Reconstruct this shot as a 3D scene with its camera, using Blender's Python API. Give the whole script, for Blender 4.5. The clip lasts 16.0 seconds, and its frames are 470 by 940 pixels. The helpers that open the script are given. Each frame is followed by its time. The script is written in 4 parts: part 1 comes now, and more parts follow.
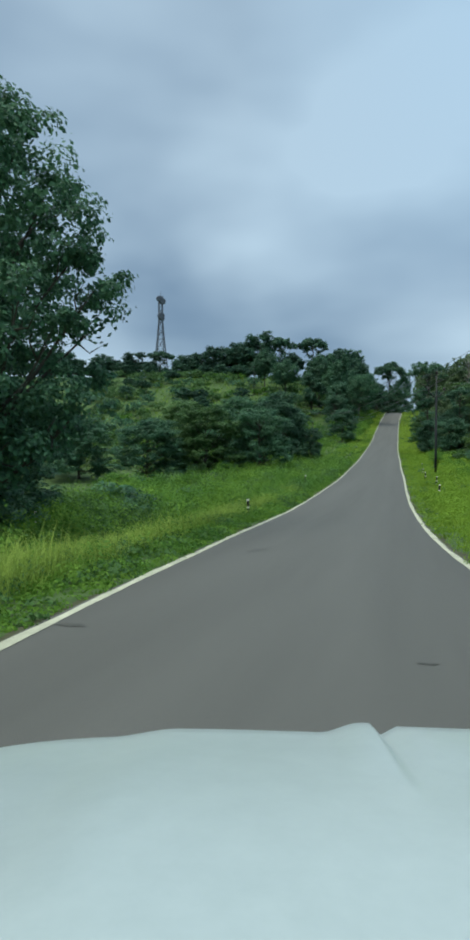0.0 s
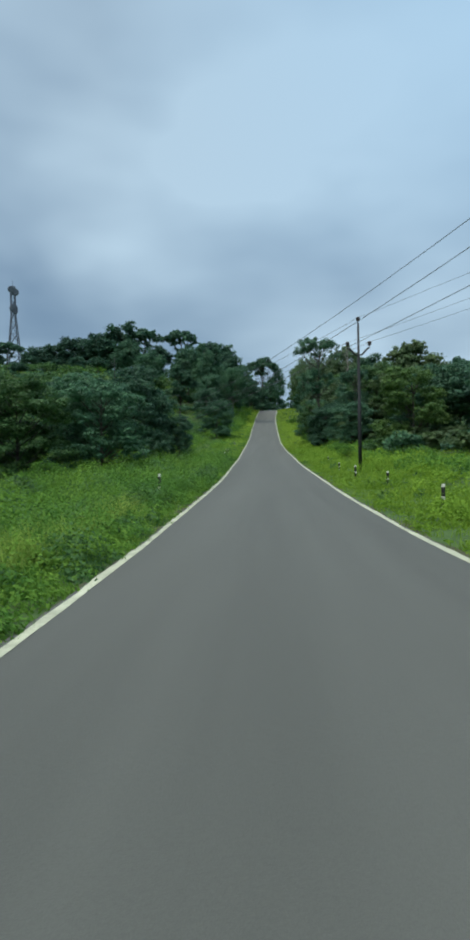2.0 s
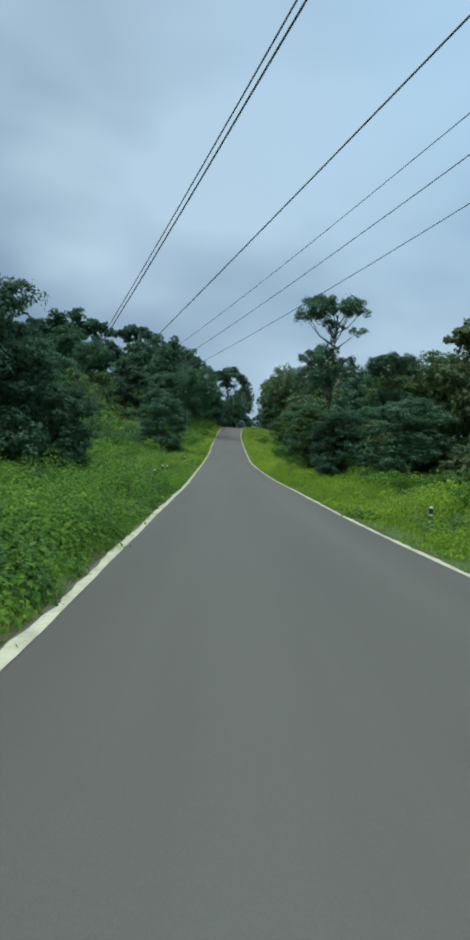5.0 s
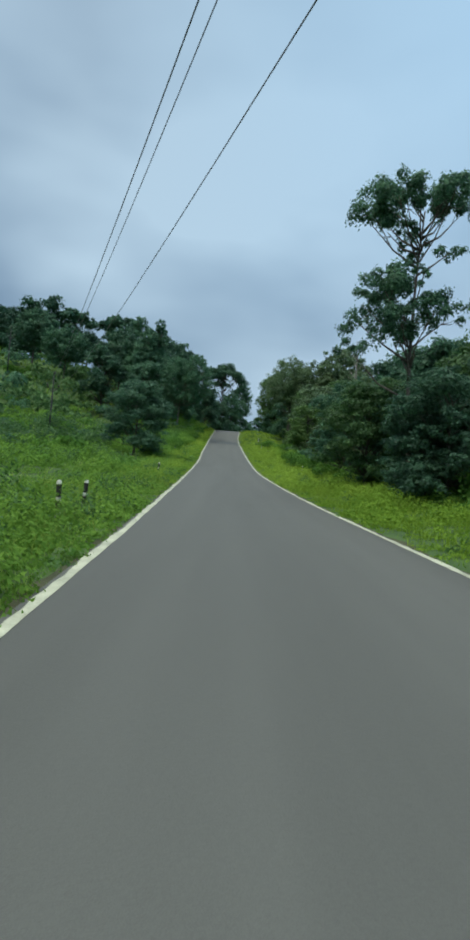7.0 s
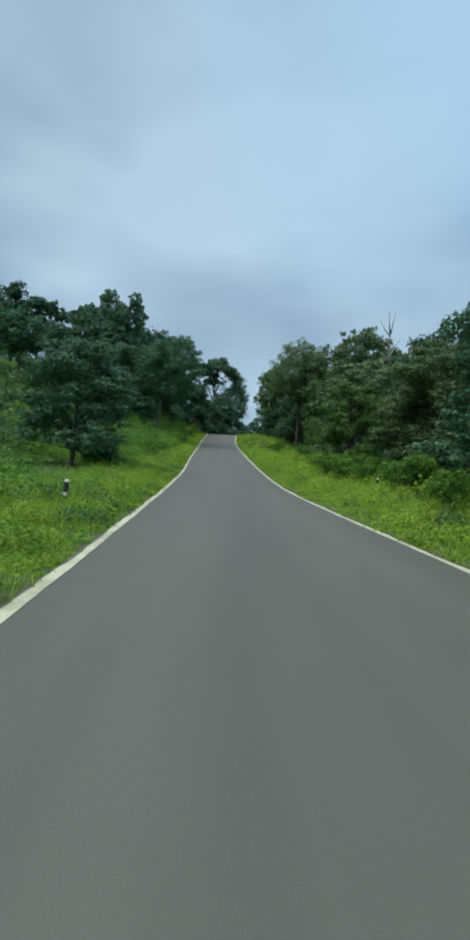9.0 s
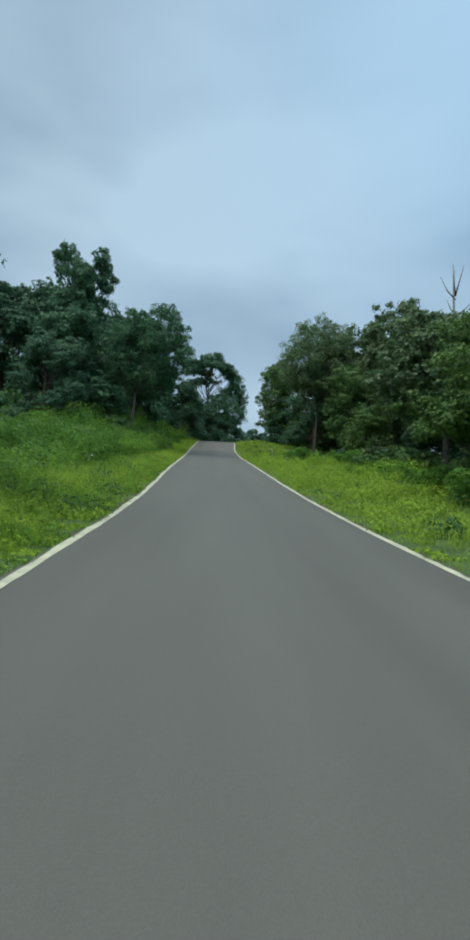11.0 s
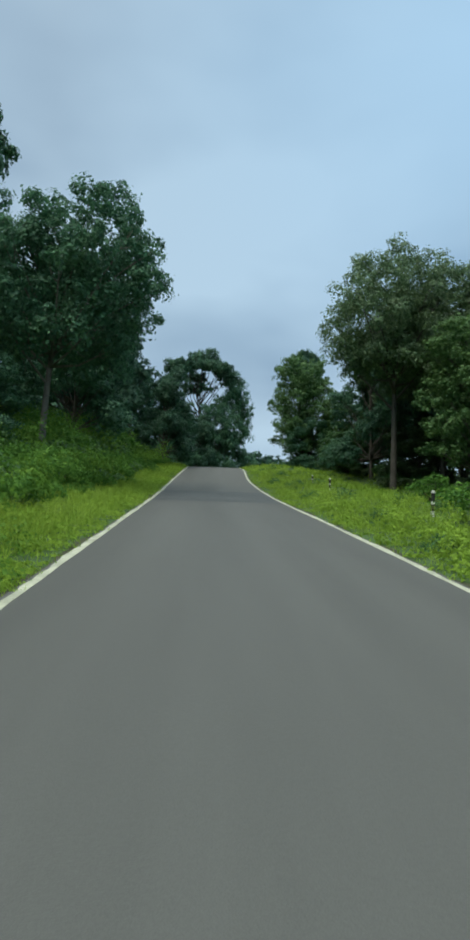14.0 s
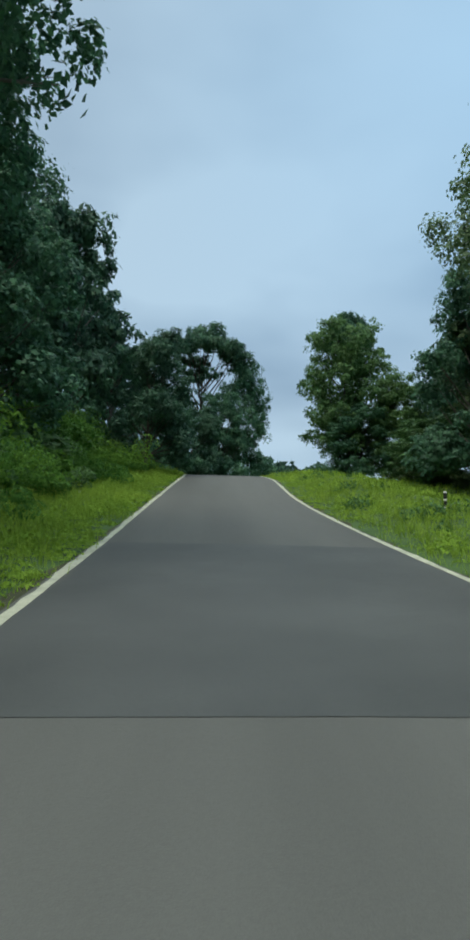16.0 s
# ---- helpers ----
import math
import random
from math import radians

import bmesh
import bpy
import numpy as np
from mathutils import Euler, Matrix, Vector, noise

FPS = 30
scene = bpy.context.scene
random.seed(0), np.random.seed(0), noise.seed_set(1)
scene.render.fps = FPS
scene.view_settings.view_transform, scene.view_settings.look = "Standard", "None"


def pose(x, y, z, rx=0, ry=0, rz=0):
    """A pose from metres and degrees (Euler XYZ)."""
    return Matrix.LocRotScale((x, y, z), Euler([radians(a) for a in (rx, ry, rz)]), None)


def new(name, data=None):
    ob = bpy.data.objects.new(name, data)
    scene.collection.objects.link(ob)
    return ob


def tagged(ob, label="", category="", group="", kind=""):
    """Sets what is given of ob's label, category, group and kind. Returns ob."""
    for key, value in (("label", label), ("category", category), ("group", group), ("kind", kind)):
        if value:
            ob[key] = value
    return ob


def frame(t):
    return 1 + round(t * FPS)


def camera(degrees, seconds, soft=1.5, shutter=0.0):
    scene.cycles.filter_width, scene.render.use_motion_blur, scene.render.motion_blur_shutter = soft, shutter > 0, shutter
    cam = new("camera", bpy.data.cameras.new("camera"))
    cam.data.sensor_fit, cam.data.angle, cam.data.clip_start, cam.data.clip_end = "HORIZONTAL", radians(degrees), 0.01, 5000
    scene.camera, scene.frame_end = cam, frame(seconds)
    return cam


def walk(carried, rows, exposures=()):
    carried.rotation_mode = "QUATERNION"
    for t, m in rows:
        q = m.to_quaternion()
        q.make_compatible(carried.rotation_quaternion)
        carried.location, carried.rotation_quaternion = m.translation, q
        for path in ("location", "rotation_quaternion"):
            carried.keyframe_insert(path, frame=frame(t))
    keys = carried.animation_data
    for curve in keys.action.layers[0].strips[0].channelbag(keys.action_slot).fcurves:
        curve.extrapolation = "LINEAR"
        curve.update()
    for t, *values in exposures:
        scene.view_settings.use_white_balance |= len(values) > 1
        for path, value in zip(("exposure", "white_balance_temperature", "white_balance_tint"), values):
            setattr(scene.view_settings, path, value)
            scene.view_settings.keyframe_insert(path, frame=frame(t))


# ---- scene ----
cam = camera(43.8, 16.0, soft=3.5)
METRES, EYE, TILT, LEAN, TURN = 150.0, 1.5, -1.5, 0.0, 0.0
ROWS = [
    (0.0, 0.0, 0.0, 0.0, -0.0, 0.0, -0.0),
    (0.5, 0.0025, 0.029, -0.001, -4.62, -0.02, 0.64),
    (1.0, 0.0068, 0.0592, -0.0016, -7.99, 0.06, 1.16),
    (1.5, 0.0121, 0.0893, -0.0024, -10.47, 0.08, 1.38),
    (2.0, 0.0184, 0.1199, -0.0024, -12.43, 0.34, 1.5),
    (2.5, 0.0247, 0.1481, -0.0021, -13.96, 0.61, 0.85),
    (3.0, 0.0318, 0.179, -0.0017, -14.82, 0.91, -0.52),
    (3.5, 0.0394, 0.2104, -0.0006, -15.41, 1.3, -1.18),
    (4.0, 0.0471, 0.2433, 0.001, -16.03, 2.17, -2.22),
    (6.5, 0.0853, 0.3844, 0.0093, -17.52, 3.11, -4.05),
    (7.0, 0.0936, 0.4163, 0.0116, -17.7, 3.55, -3.93),
    (7.5, 0.1018, 0.4489, 0.0139, -17.79, 3.7, -3.73),
    (8.0, 0.11, 0.4807, 0.0164, -17.85, 3.92, -3.42),
    (8.5, 0.1189, 0.5131, 0.019, -18.04, 4.2, -3.13),
    (9.0, 0.1283, 0.5457, 0.0219, -18.44, 4.46, -2.76),
    (9.5, 0.138, 0.5772, 0.025, -18.79, 4.86, -2.53),
    (12.0, 0.1807, 0.7303, 0.0415, -19.16, 6.53, -2.55),
    (12.5, 0.1893, 0.7606, 0.0462, -19.24, 7.02, -2.05),
    (13.0, 0.1972, 0.7886, 0.0505, -19.4, 7.43, -1.79),
    (13.5, 0.2058, 0.8184, 0.0555, -19.54, 8.11, -1.43),
    (14.0, 0.2144, 0.8473, 0.0604, -19.58, 8.34, -0.99),
    (14.5, 0.2226, 0.8762, 0.0649, -19.59, 8.57, -0.75),
    (15.0, 0.2305, 0.9051, 0.0693, -19.55, 8.8, -0.7),
    (15.5, 0.2384, 0.9344, 0.074, -19.51, 8.93, -0.64),
    (16.0, 0.2463, 0.9635, 0.0785, -19.49, 9.12, -0.7),
]
walk(cam, [(t, pose(0, 0, EYE, TILT, LEAN, TURN) @ pose(METRES * x, METRES * y, METRES * z, 90 + pitch, roll, yaw)) for t, x, y, z, yaw, pitch, roll in ROWS])

# ---------------------------------------------------------------- light
SUN_AZ, SUN_EL = radians(-122), radians(56)      # azimuth from +y towards +x
sun_dir = Vector((math.sin(SUN_AZ) * math.cos(SUN_EL), math.cos(SUN_AZ) * math.cos(SUN_EL), math.sin(SUN_EL)))
sun_data = bpy.data.lights.new("sun", "SUN")
sun_data.energy, sun_data.angle, sun_data.color = 1.7, radians(32), (1.0, 0.95, 0.82)
sun = new("sun", sun_data)
sun.matrix_world = Matrix.Translation((0, 0, 80)) @ sun_dir.to_track_quat("Z", "Y").to_matrix().to_4x4()


def nodes_of(tree):
    tree.nodes.clear()

    def node(kind, **values):
        n = tree.nodes.new(kind)
        for key, value in values.items():
            if key in n.inputs:
                n.inputs[key].default_value = value
        return n

    return node, tree.links.new


world = bpy.data.worlds.new("overcast_sky")
scene.world = world
world.use_nodes = True
node, link = nodes_of(world.node_tree)
sky = node("ShaderNodeTexSky")
sky.sky_type, sky.sun_disc = "NISHITA", False
sky.sun_elevation, sky.sun_rotation = SUN_EL, SUN_AZ
clear = node("ShaderNodeVectorMath")
clear.operation = "SCALE"
clear.inputs["Scale"].default_value = 0.09
link(sky.outputs[0], clear.inputs[0])
where = node("ShaderNodeTexCoord")
flat = node("ShaderNodeMapping")
flat.inputs["Scale"].default_value = (1.0, 1.0, 2.1)
flat.inputs["Location"].default_value = (0.35, 0.1, 0.2)
link(where.outputs["Generated"], flat.inputs["Vector"])
big = node("ShaderNodeTexNoise", Scale=2.6, Detail=3.0, Roughness=0.42, Distortion=0.1)
link(flat.outputs[0], big.inputs["Vector"])
level = node("ShaderNodeMath")
level.operation = "MULTIPLY_ADD"
level.inputs[1].default_value, level.inputs[2].default_value = 0.75, 0.135
link(big.outputs["Fac"], level.inputs[0])
# thicker and thinner places in the cloud deck ahead: azimuth, elevation, reach (degrees), strength
for az, el, reach, amount in ((-3, 29, 11, -0.085), (4, 20, 11, 0.06), (-14, 23, 12, 0.05), (10, 14, 9, -0.09), (21, 17, 9, -0.1), (0, 11, 8, -0.05), (24, 8, 6, 0.08), (33, 17, 10, -0.06), (20, 31, 15, 0.05), (-11, 13, 8, -0.05)):
    toward = Vector((math.sin(radians(az)) * math.cos(radians(el)), math.cos(radians(az)) * math.cos(radians(el)), math.sin(radians(el))))
    gap = node("ShaderNodeVectorMath")
    gap.operation = "DISTANCE"
    gap.inputs[1].default_value = toward
    link(where.outputs["Generated"], gap.inputs[0])
    billow = node("ShaderNodeMapRange")
    billow.interpolation_type = "SMOOTHERSTEP"
    for key, value in zip(("From Min", "From Max", "To Min", "To Max"), (0.0, radians(reach) * 1.35, amount, 0.0)):
        billow.inputs[key].default_value = value
    link(gap.outputs["Value"], billow.inputs["Value"])
    summed = node("ShaderNodeMath")
    summed.operation = "ADD"
    link(level.outputs[0], summed.inputs[0])
    link(billow.outputs[0], summed.inputs[1])
    level = summed
shade = node("ShaderNodeValToRGB")
shade.color_ramp.elements[0].position, shade.color_ramp.elements[0].color = 0.36, (0.185, 0.295, 0.425, 1)
shade.color_ramp.elements[1].position, shade.color_ramp.elements[1].color = 0.62, (0.52, 0.70, 0.84, 1)
link(level.outputs[0], shade.inputs["Fac"])
# the cloud deck is thinner and bluer high up, greyer and darker low down
split = node("ShaderNodeSeparateXYZ")
link(where.outputs["Generated"], split.inputs[0])
lift = node("ShaderNodeMapRange")
for key, value in zip(("From Min", "From Max", "To Min", "To Max"), (0.2, 0.66, 0.0, 1.0)):
    lift.inputs[key].default_value = value
link(split.outputs["Z"], lift.inputs["Value"])
thin = node("ShaderNodeMix")
thin.data_type = "RGBA"
thin.blend_type = "MIX"
link(lift.outputs[0], thin.inputs[0])
link(shade.outputs[0], thin.inputs[6])
thin.inputs[7].default_value = (0.46, 0.62, 0.76, 1)
soft_mix = node("ShaderNodeMath")
soft_mix.operation = "MULTIPLY"
soft_mix.inputs[1].default_value = 0.52
link(lift.outputs[0], soft_mix.inputs[0])
link(soft_mix.outputs[0], thin.inputs[0])
east = node("ShaderNodeMapRange")
for key, value in zip(("From Min", "From Max", "To Min", "To Max"), (0.0, 0.55, 0.0, 0.75)):
    east.inputs[key].default_value = value
link(split.outputs["X"], east.inputs["Value"])
east_high = node("ShaderNodeMath")
east_high.operation = "MULTIPLY"
link(east.outputs[0], east_high.inputs[0])
link(lift.outputs[0], east_high.inputs[1])
blue = node("ShaderNodeMix")
blue.data_type = "RGBA"
link(east_high.outputs[0], blue.inputs[0])
link(thin.outputs[2], blue.inputs[6])
blue.inputs[7].default_value = (0.46, 0.74, 1.0, 1)
deck = node("ShaderNodeMix")
deck.data_type = "RGBA"
deck.inputs[0].default_value = 0.9
link(clear.outputs[0], deck.inputs[6])
link(blue.outputs[2], deck.inputs[7])
# an overcast sky is brightest overhead
zenith = node("ShaderNodeMapRange")
zenith.interpolation_type = "SMOOTHSTEP"
for key, value in zip(("From Min", "From Max", "To Min", "To Max"), (0.73, 0.95, 0.0, 1.0)):
    zenith.inputs[key].default_value = value
link(split.outputs["Z"], zenith.inputs["Value"])
over = node("ShaderNodeMix")
over.data_type = "RGBA"
link(zenith.outputs[0], over.inputs[0])
link(deck.outputs[2], over.inputs[6])
over.inputs[7].default_value = (2.15, 2.4, 2.25, 1)
glow = node("ShaderNodeBackground", Strength=1.0)
link(over.outputs[2], glow.inputs["Color"])
out = node("ShaderNodeOutputWorld")
link(glow.outputs[0], out.inputs["Surface"])

# ---------------------------------------------------------------- materials


def material(name, dark, light, scale=3.0, fine=40.0, rough=0.8, bump=0.3, bump_scale=60.0, spread=0.0, island=0.0, through_light=0.0, metal=0.0, spec=0.3, mid=0.5):
    """Two-scale mottled surface between two base colours. spread / island: how far objects or loose pieces differ in brightness."""
    m = bpy.data.materials.new(name)
    m.use_nodes = True
    node, link = nodes_of(m.node_tree)
    where = node("ShaderNodeTexCoord")
    coarse = node("ShaderNodeTexNoise", Scale=scale, Detail=4.0, Roughness=0.6)
    grain = node("ShaderNodeTexNoise", Scale=fine, Detail=3.0, Roughness=0.7)
    for n in (coarse, grain):
        link(where.outputs["Object"], n.inputs["Vector"])
    blend = node("ShaderNodeMath")
    blend.operation = "MULTIPLY_ADD"
    blend.inputs[1].default_value = 0.35
    link(grain.outputs["Fac"], blend.inputs[0])
    half = node("ShaderNodeMath")
    half.operation = "MULTIPLY"
    half.inputs[1].default_value = 0.65
    link(coarse.outputs["Fac"], half.inputs[0])
    link(half.outputs[0], blend.inputs[2])
    ramp = node("ShaderNodeValToRGB")
    ramp.color_ramp.elements[0].position, ramp.color_ramp.elements[0].color = mid - 0.16, (*dark, 1)
    ramp.color_ramp.elements[1].position, ramp.color_ramp.elements[1].color = mid + 0.16, (*light, 1)
    link(blend.outputs[0], ramp.inputs["Fac"])
    colour = ramp.outputs[0]
    for amount, kind, socket in ((spread, "ShaderNodeObjectInfo", "Random"), (island, "ShaderNodeNewGeometry", "Random Per Island")):
        if amount:
            source = node(kind)
            span = node("ShaderNodeMapRange")
            span.inputs["To Min"].default_value, span.inputs["To Max"].default_value = 1 - amount, 1 + amount
            link(source.outputs[socket], span.inputs["Value"])
            hsv = node("ShaderNodeHueSaturation")
            link(span.outputs[0], hsv.inputs["Value"])
            turn = node("ShaderNodeMapRange")
            turn.inputs["To Min"].default_value, turn.inputs["To Max"].default_value = 0.5 + 0.03 * amount, 0.5 - 0.05 * amount
            link(source.outputs[socket], turn.inputs["Value"])
            link(turn.outputs[0], hsv.inputs["Hue"])
            link(colour, hsv.inputs["Color"])
            colour = hsv.outputs[0]
    bsdf = node("ShaderNodeBsdfPrincipled", Roughness=rough, Metallic=metal)
    bsdf.inputs["Specular IOR Level"].default_value = spec
    link(colour, bsdf.inputs["Base Color"])
    if bump:
        relief = node("ShaderNodeTexNoise", Scale=bump_scale, Detail=2.0)
        link(where.outputs["Object"], relief.inputs["Vector"])
        b = node("ShaderNodeBump", Strength=bump, Distance=0.02)
        link(relief.outputs["Fac"], b.inputs["Height"])
        link(b.outputs[0], bsdf.inputs["Normal"])
    last = bsdf.outputs[0]
    if through_light:
        glow = node("ShaderNodeBsdfTranslucent")
        link(colour, glow.inputs["Color"])
        mixed = node("ShaderNodeMixShader")
        mixed.inputs[0].default_value = through_light
        link(last, mixed.inputs[1])
        link(glow.outputs[0], mixed.inputs[2])
        last = mixed.outputs[0]
    out = node("ShaderNodeOutputMaterial")
    link(last, out.inputs["Surface"])
    return m


ASPHALT = material("asphalt", (0.078, 0.079, 0.0735), (0.108, 0.1095, 0.102), 0.35, 55.0, 0.7, 0.22, 120.0, spec=0.35)
# worn lighter wheel tracks and a faint seam along the road, by the offset stored on the road's mesh
_t = ASPHALT.node_tree
_bsdf = next(n for n in _t.nodes if n.type == "BSDF_PRINCIPLED")
_from = _bsdf.inputs["Base Color"].links[0].from_socket
_across = _t.nodes.new("ShaderNodeAttribute")
_across.attribute_name = "across"
_tracks = _t.nodes.new("ShaderNodeValToRGB")
_tracks.color_ramp.interpolation = "B_SPLINE"
for _p, _v in ((0.16, 0.97), (0.3, 1.04), (0.42, 0.96), (0.52, 0.98), (0.6, 1.06), (0.64, 0.98), (0.76, 1.05), (0.88, 0.97)):
    _e = _tracks.color_ramp.elements.new(_p)
    _e.color = (_v * 0.8, _v * 0.8, _v * 0.8, 1)
_tracks.color_ramp.elements[0].color = _tracks.color_ramp.elements[-1].color = (0.72, 0.72, 0.72, 1)
_t.links.new(_across.outputs["Fac"], _tracks.inputs["Fac"])
_mul = _t.nodes.new("ShaderNodeMix")
_mul.data_type, _mul.blend_type = "RGBA", "MULTIPLY"
_mul.inputs[0].default_value = 1.0
_t.links.new(_from, _mul.inputs[6])
_t.links.new(_tracks.outputs[0], _mul.inputs[7])
_gain = _t.nodes.new("ShaderNodeVectorMath")
_gain.operation = "SCALE"
_gain.inputs["Scale"].default_value = 1.25
_t.links.new(_mul.outputs[2], _gain.inputs[0])
_t.links.new(_gain.outputs[0], _bsdf.inputs["Base Color"])
_mottle = next(n for n in _t.nodes if n.type == "TEX_NOISE" and abs(n.inputs["Scale"].default_value - 0.35) < 0.01)
_along = _t.nodes.new("ShaderNodeMapping")
_along.vector_type = "TEXTURE"
_along.inputs["Rotation"].default_value = (0, 0, radians(-16.2))
_along.inputs["Scale"].default_value = (0.45, 9.0, 1.0)
_t.links.new(_mottle.inputs["Vector"].links[0].from_socket, _along.inputs["Vector"])
_t.links.new(_along.outputs[0], _mottle.inputs["Vector"])
TAR = material("tar_patch", (0.058, 0.059, 0.055), (0.104, 0.106, 0.098), 4.0, 60.0, 0.6, 0.5, 90.0)
PATCH = material("patch_asphalt", (0.048, 0.052, 0.052), (0.078, 0.083, 0.082), 0.6, 50.0, 0.68, 0.25, 110.0, spec=0.35)
PAINT = material("road_paint", (0.3, 0.31, 0.235), (0.57, 0.58, 0.45), 2.2, 26.0, 0.75, 0.25, 80.0)
SOIL = material("meadow_soil", (0.03, 0.064, 0.02), (0.082, 0.145, 0.038), 0.9, 9.0, 0.95, 0.6, 14.0)
EARTH = material("shoulder_earth", (0.036, 0.043, 0.02), (0.085, 0.088, 0.046), 1.4, 20.0, 0.95, 0.7, 30.0)
GRASS = material("verge_grass", (0.138, 0.250, 0.029), (0.252, 0.395, 0.054), 0.35, 4.0, 0.8, 0.0, island=0.25, through_light=0.4, spec=0.1)
GRASS_LEFT = material("tall_grass", (0.165, 0.27, 0.045), (0.33, 0.46, 0.105), 0.35, 4.0, 0.8, 0.0, island=0.25, through_light=0.4, spec=0.1)
HILL_GRASS = material("hill_grass", (0.115, 0.22, 0.038), (0.23, 0.36, 0.07), 0.1, 2.0, 0.8, 0.0, island=0.25, through_light=0.4, spec=0.1)
# upper verges: GRASS and HERB yellower and brighter, stronger light put into the colour
GRASS_UP_LIT = material("sunlit_hilltop_grass", (0.186, 0.300, 0.037), (0.316, 0.460, 0.075), 0.35, 4.0, 0.8, 0.0, island=0.22, through_light=0.4, spec=0.1)
HERB_UP_LIT = material("sunlit_hilltop_herb_leaves", (0.167, 0.295, 0.033), (0.307, 0.465, 0.069), 0.3, 3.0, 0.75, 0.0, island=0.2, through_light=0.4, spec=0.1)
WEED_DARK = material("dark_weed_leaves", (0.04, 0.115, 0.035), (0.1, 0.21, 0.06), 0.5, 5.0, 0.6, 0.0, island=0.3, through_light=0.3, spec=0.2)
WEED = material("weed_leaves", (0.05, 0.15, 0.026), (0.135, 0.29, 0.05), 0.4, 5.0, 0.7, 0.0, island=0.3, through_light=0.38, spec=0.15)
HERB = material("low_herb_leaves", (0.128, 0.250, 0.026), (0.242, 0.400, 0.054), 0.3, 3.0, 0.75, 0.0, island=0.18, through_light=0.4, spec=0.1)
HERB_LEFT = material("meadow_herb_leaves", (0.092, 0.205, 0.03), (0.2, 0.365, 0.062), 0.3, 3.0, 0.75, 0.0, island=0.18, through_light=0.4, spec=0.1)
LEAF_DARK = material("dark_leaves", (0.035, 0.106, 0.07), (0.102, 0.212, 0.12), 0.5, 5.0, 0.5, 0.0, spread=0.22, island=0.36, through_light=0.34, spec=0.2)
LEAF_MID = material("green_leaves", (0.042, 0.116, 0.042), (0.118, 0.232, 0.078), 0.5, 5.0, 0.5, 0.0, spread=0.22, island=0.36, through_light=0.34, spec=0.2)
LEAF_WARM = material("olive_leaves", (0.048, 0.1, 0.042), (0.13, 0.2, 0.085), 0.5, 5.0, 0.5, 0.0, spread=0.22, island=0.36, through_light=0.34, spec=0.2)
LEAF_BRIGHT = material("light_leaves", (0.045, 0.12, 0.032), (0.14, 0.25, 0.07), 0.5, 5.0, 0.5, 0.0, spread=0.15, island=0.36, through_light=0.34, spec=0.2)
# LEAF_DARK darkened and blued: far-off shade and haze put into the colour
LEAF_FAR_SHADED = material("shaded_far_leaves", (0.024, 0.074, 0.056), (0.074, 0.155, 0.1), 0.5, 5.0, 0.5, 0.0, spread=0.22, island=0.36, through_light=0.3, spec=0.15)
# greyer, paler LEAF_MID: the crown's lit highlights put into the leaf colour
LEAF_MID_LIT = material("lit_grey_green_leaves", (0.062, 0.128, 0.06), (0.16, 0.255, 0.12), 0.5, 5.0, 0.45, 0.0, spread=0.15, island=0.4, through_light=0.34, spec=0.3)
BARK = material("bark", (0.045, 0.042, 0.036), (0.12, 0.11, 0.09), 2.0, 14.0, 0.9, 0.8, 18.0, spread=0.2)
PALE_BARK = material("pale_bark", (0.11, 0.105, 0.09), (0.24, 0.23, 0.2), 2.0, 14.0, 0.9, 0.8, 18.0)
DEADWOOD = material("dead_wood", (0.16, 0.15, 0.135), (0.3, 0.28, 0.25), 2.0, 14.0, 0.9, 0.6, 18.0)
POLE_STEEL = material("dark_painted_steel", (0.018, 0.02, 0.024), (0.045, 0.047, 0.05), 2.0, 22.0, 0.6, 0.2, 40.0)
WIRE = material("wire_metal", (0.09, 0.1, 0.115), (0.15, 0.16, 0.175), 1.0, 10.0, 0.5, 0.0)
PORCELAIN = material("brown_porcelain", (0.018, 0.014, 0.012), (0.035, 0.026, 0.022), 3.0, 20.0, 0.35, 0.0)
POST_WHITE = material("post_white_paint", (0.5, 0.5, 0.46), (0.75, 0.75, 0.7), 6.0, 40.0, 0.8, 0.3, 60.0)
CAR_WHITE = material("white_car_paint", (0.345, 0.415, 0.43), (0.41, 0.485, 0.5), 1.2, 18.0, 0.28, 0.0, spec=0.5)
RUBBER = material("black_rubber", (0.012, 0.012, 0.012), (0.03, 0.03, 0.03), 5.0, 40.0, 0.85, 0.3, 60.0)
LAMP_GLASS = material("headlamp_glass", (0.5, 0.52, 0.54), (0.7, 0.72, 0.74), 8.0, 40.0, 0.12, 0.0, spec=0.6)
POST_BLACK = material("post_black_paint", (0.012, 0.012, 0.013), (0.035, 0.035, 0.035), 6.0, 40.0, 0.7, 0.3, 60.0)
TOWER_STEEL = material("tower_steel", (0.06, 0.075, 0.1), (0.115, 0.135, 0.17), 1.0, 8.0, 0.6, 0.0)

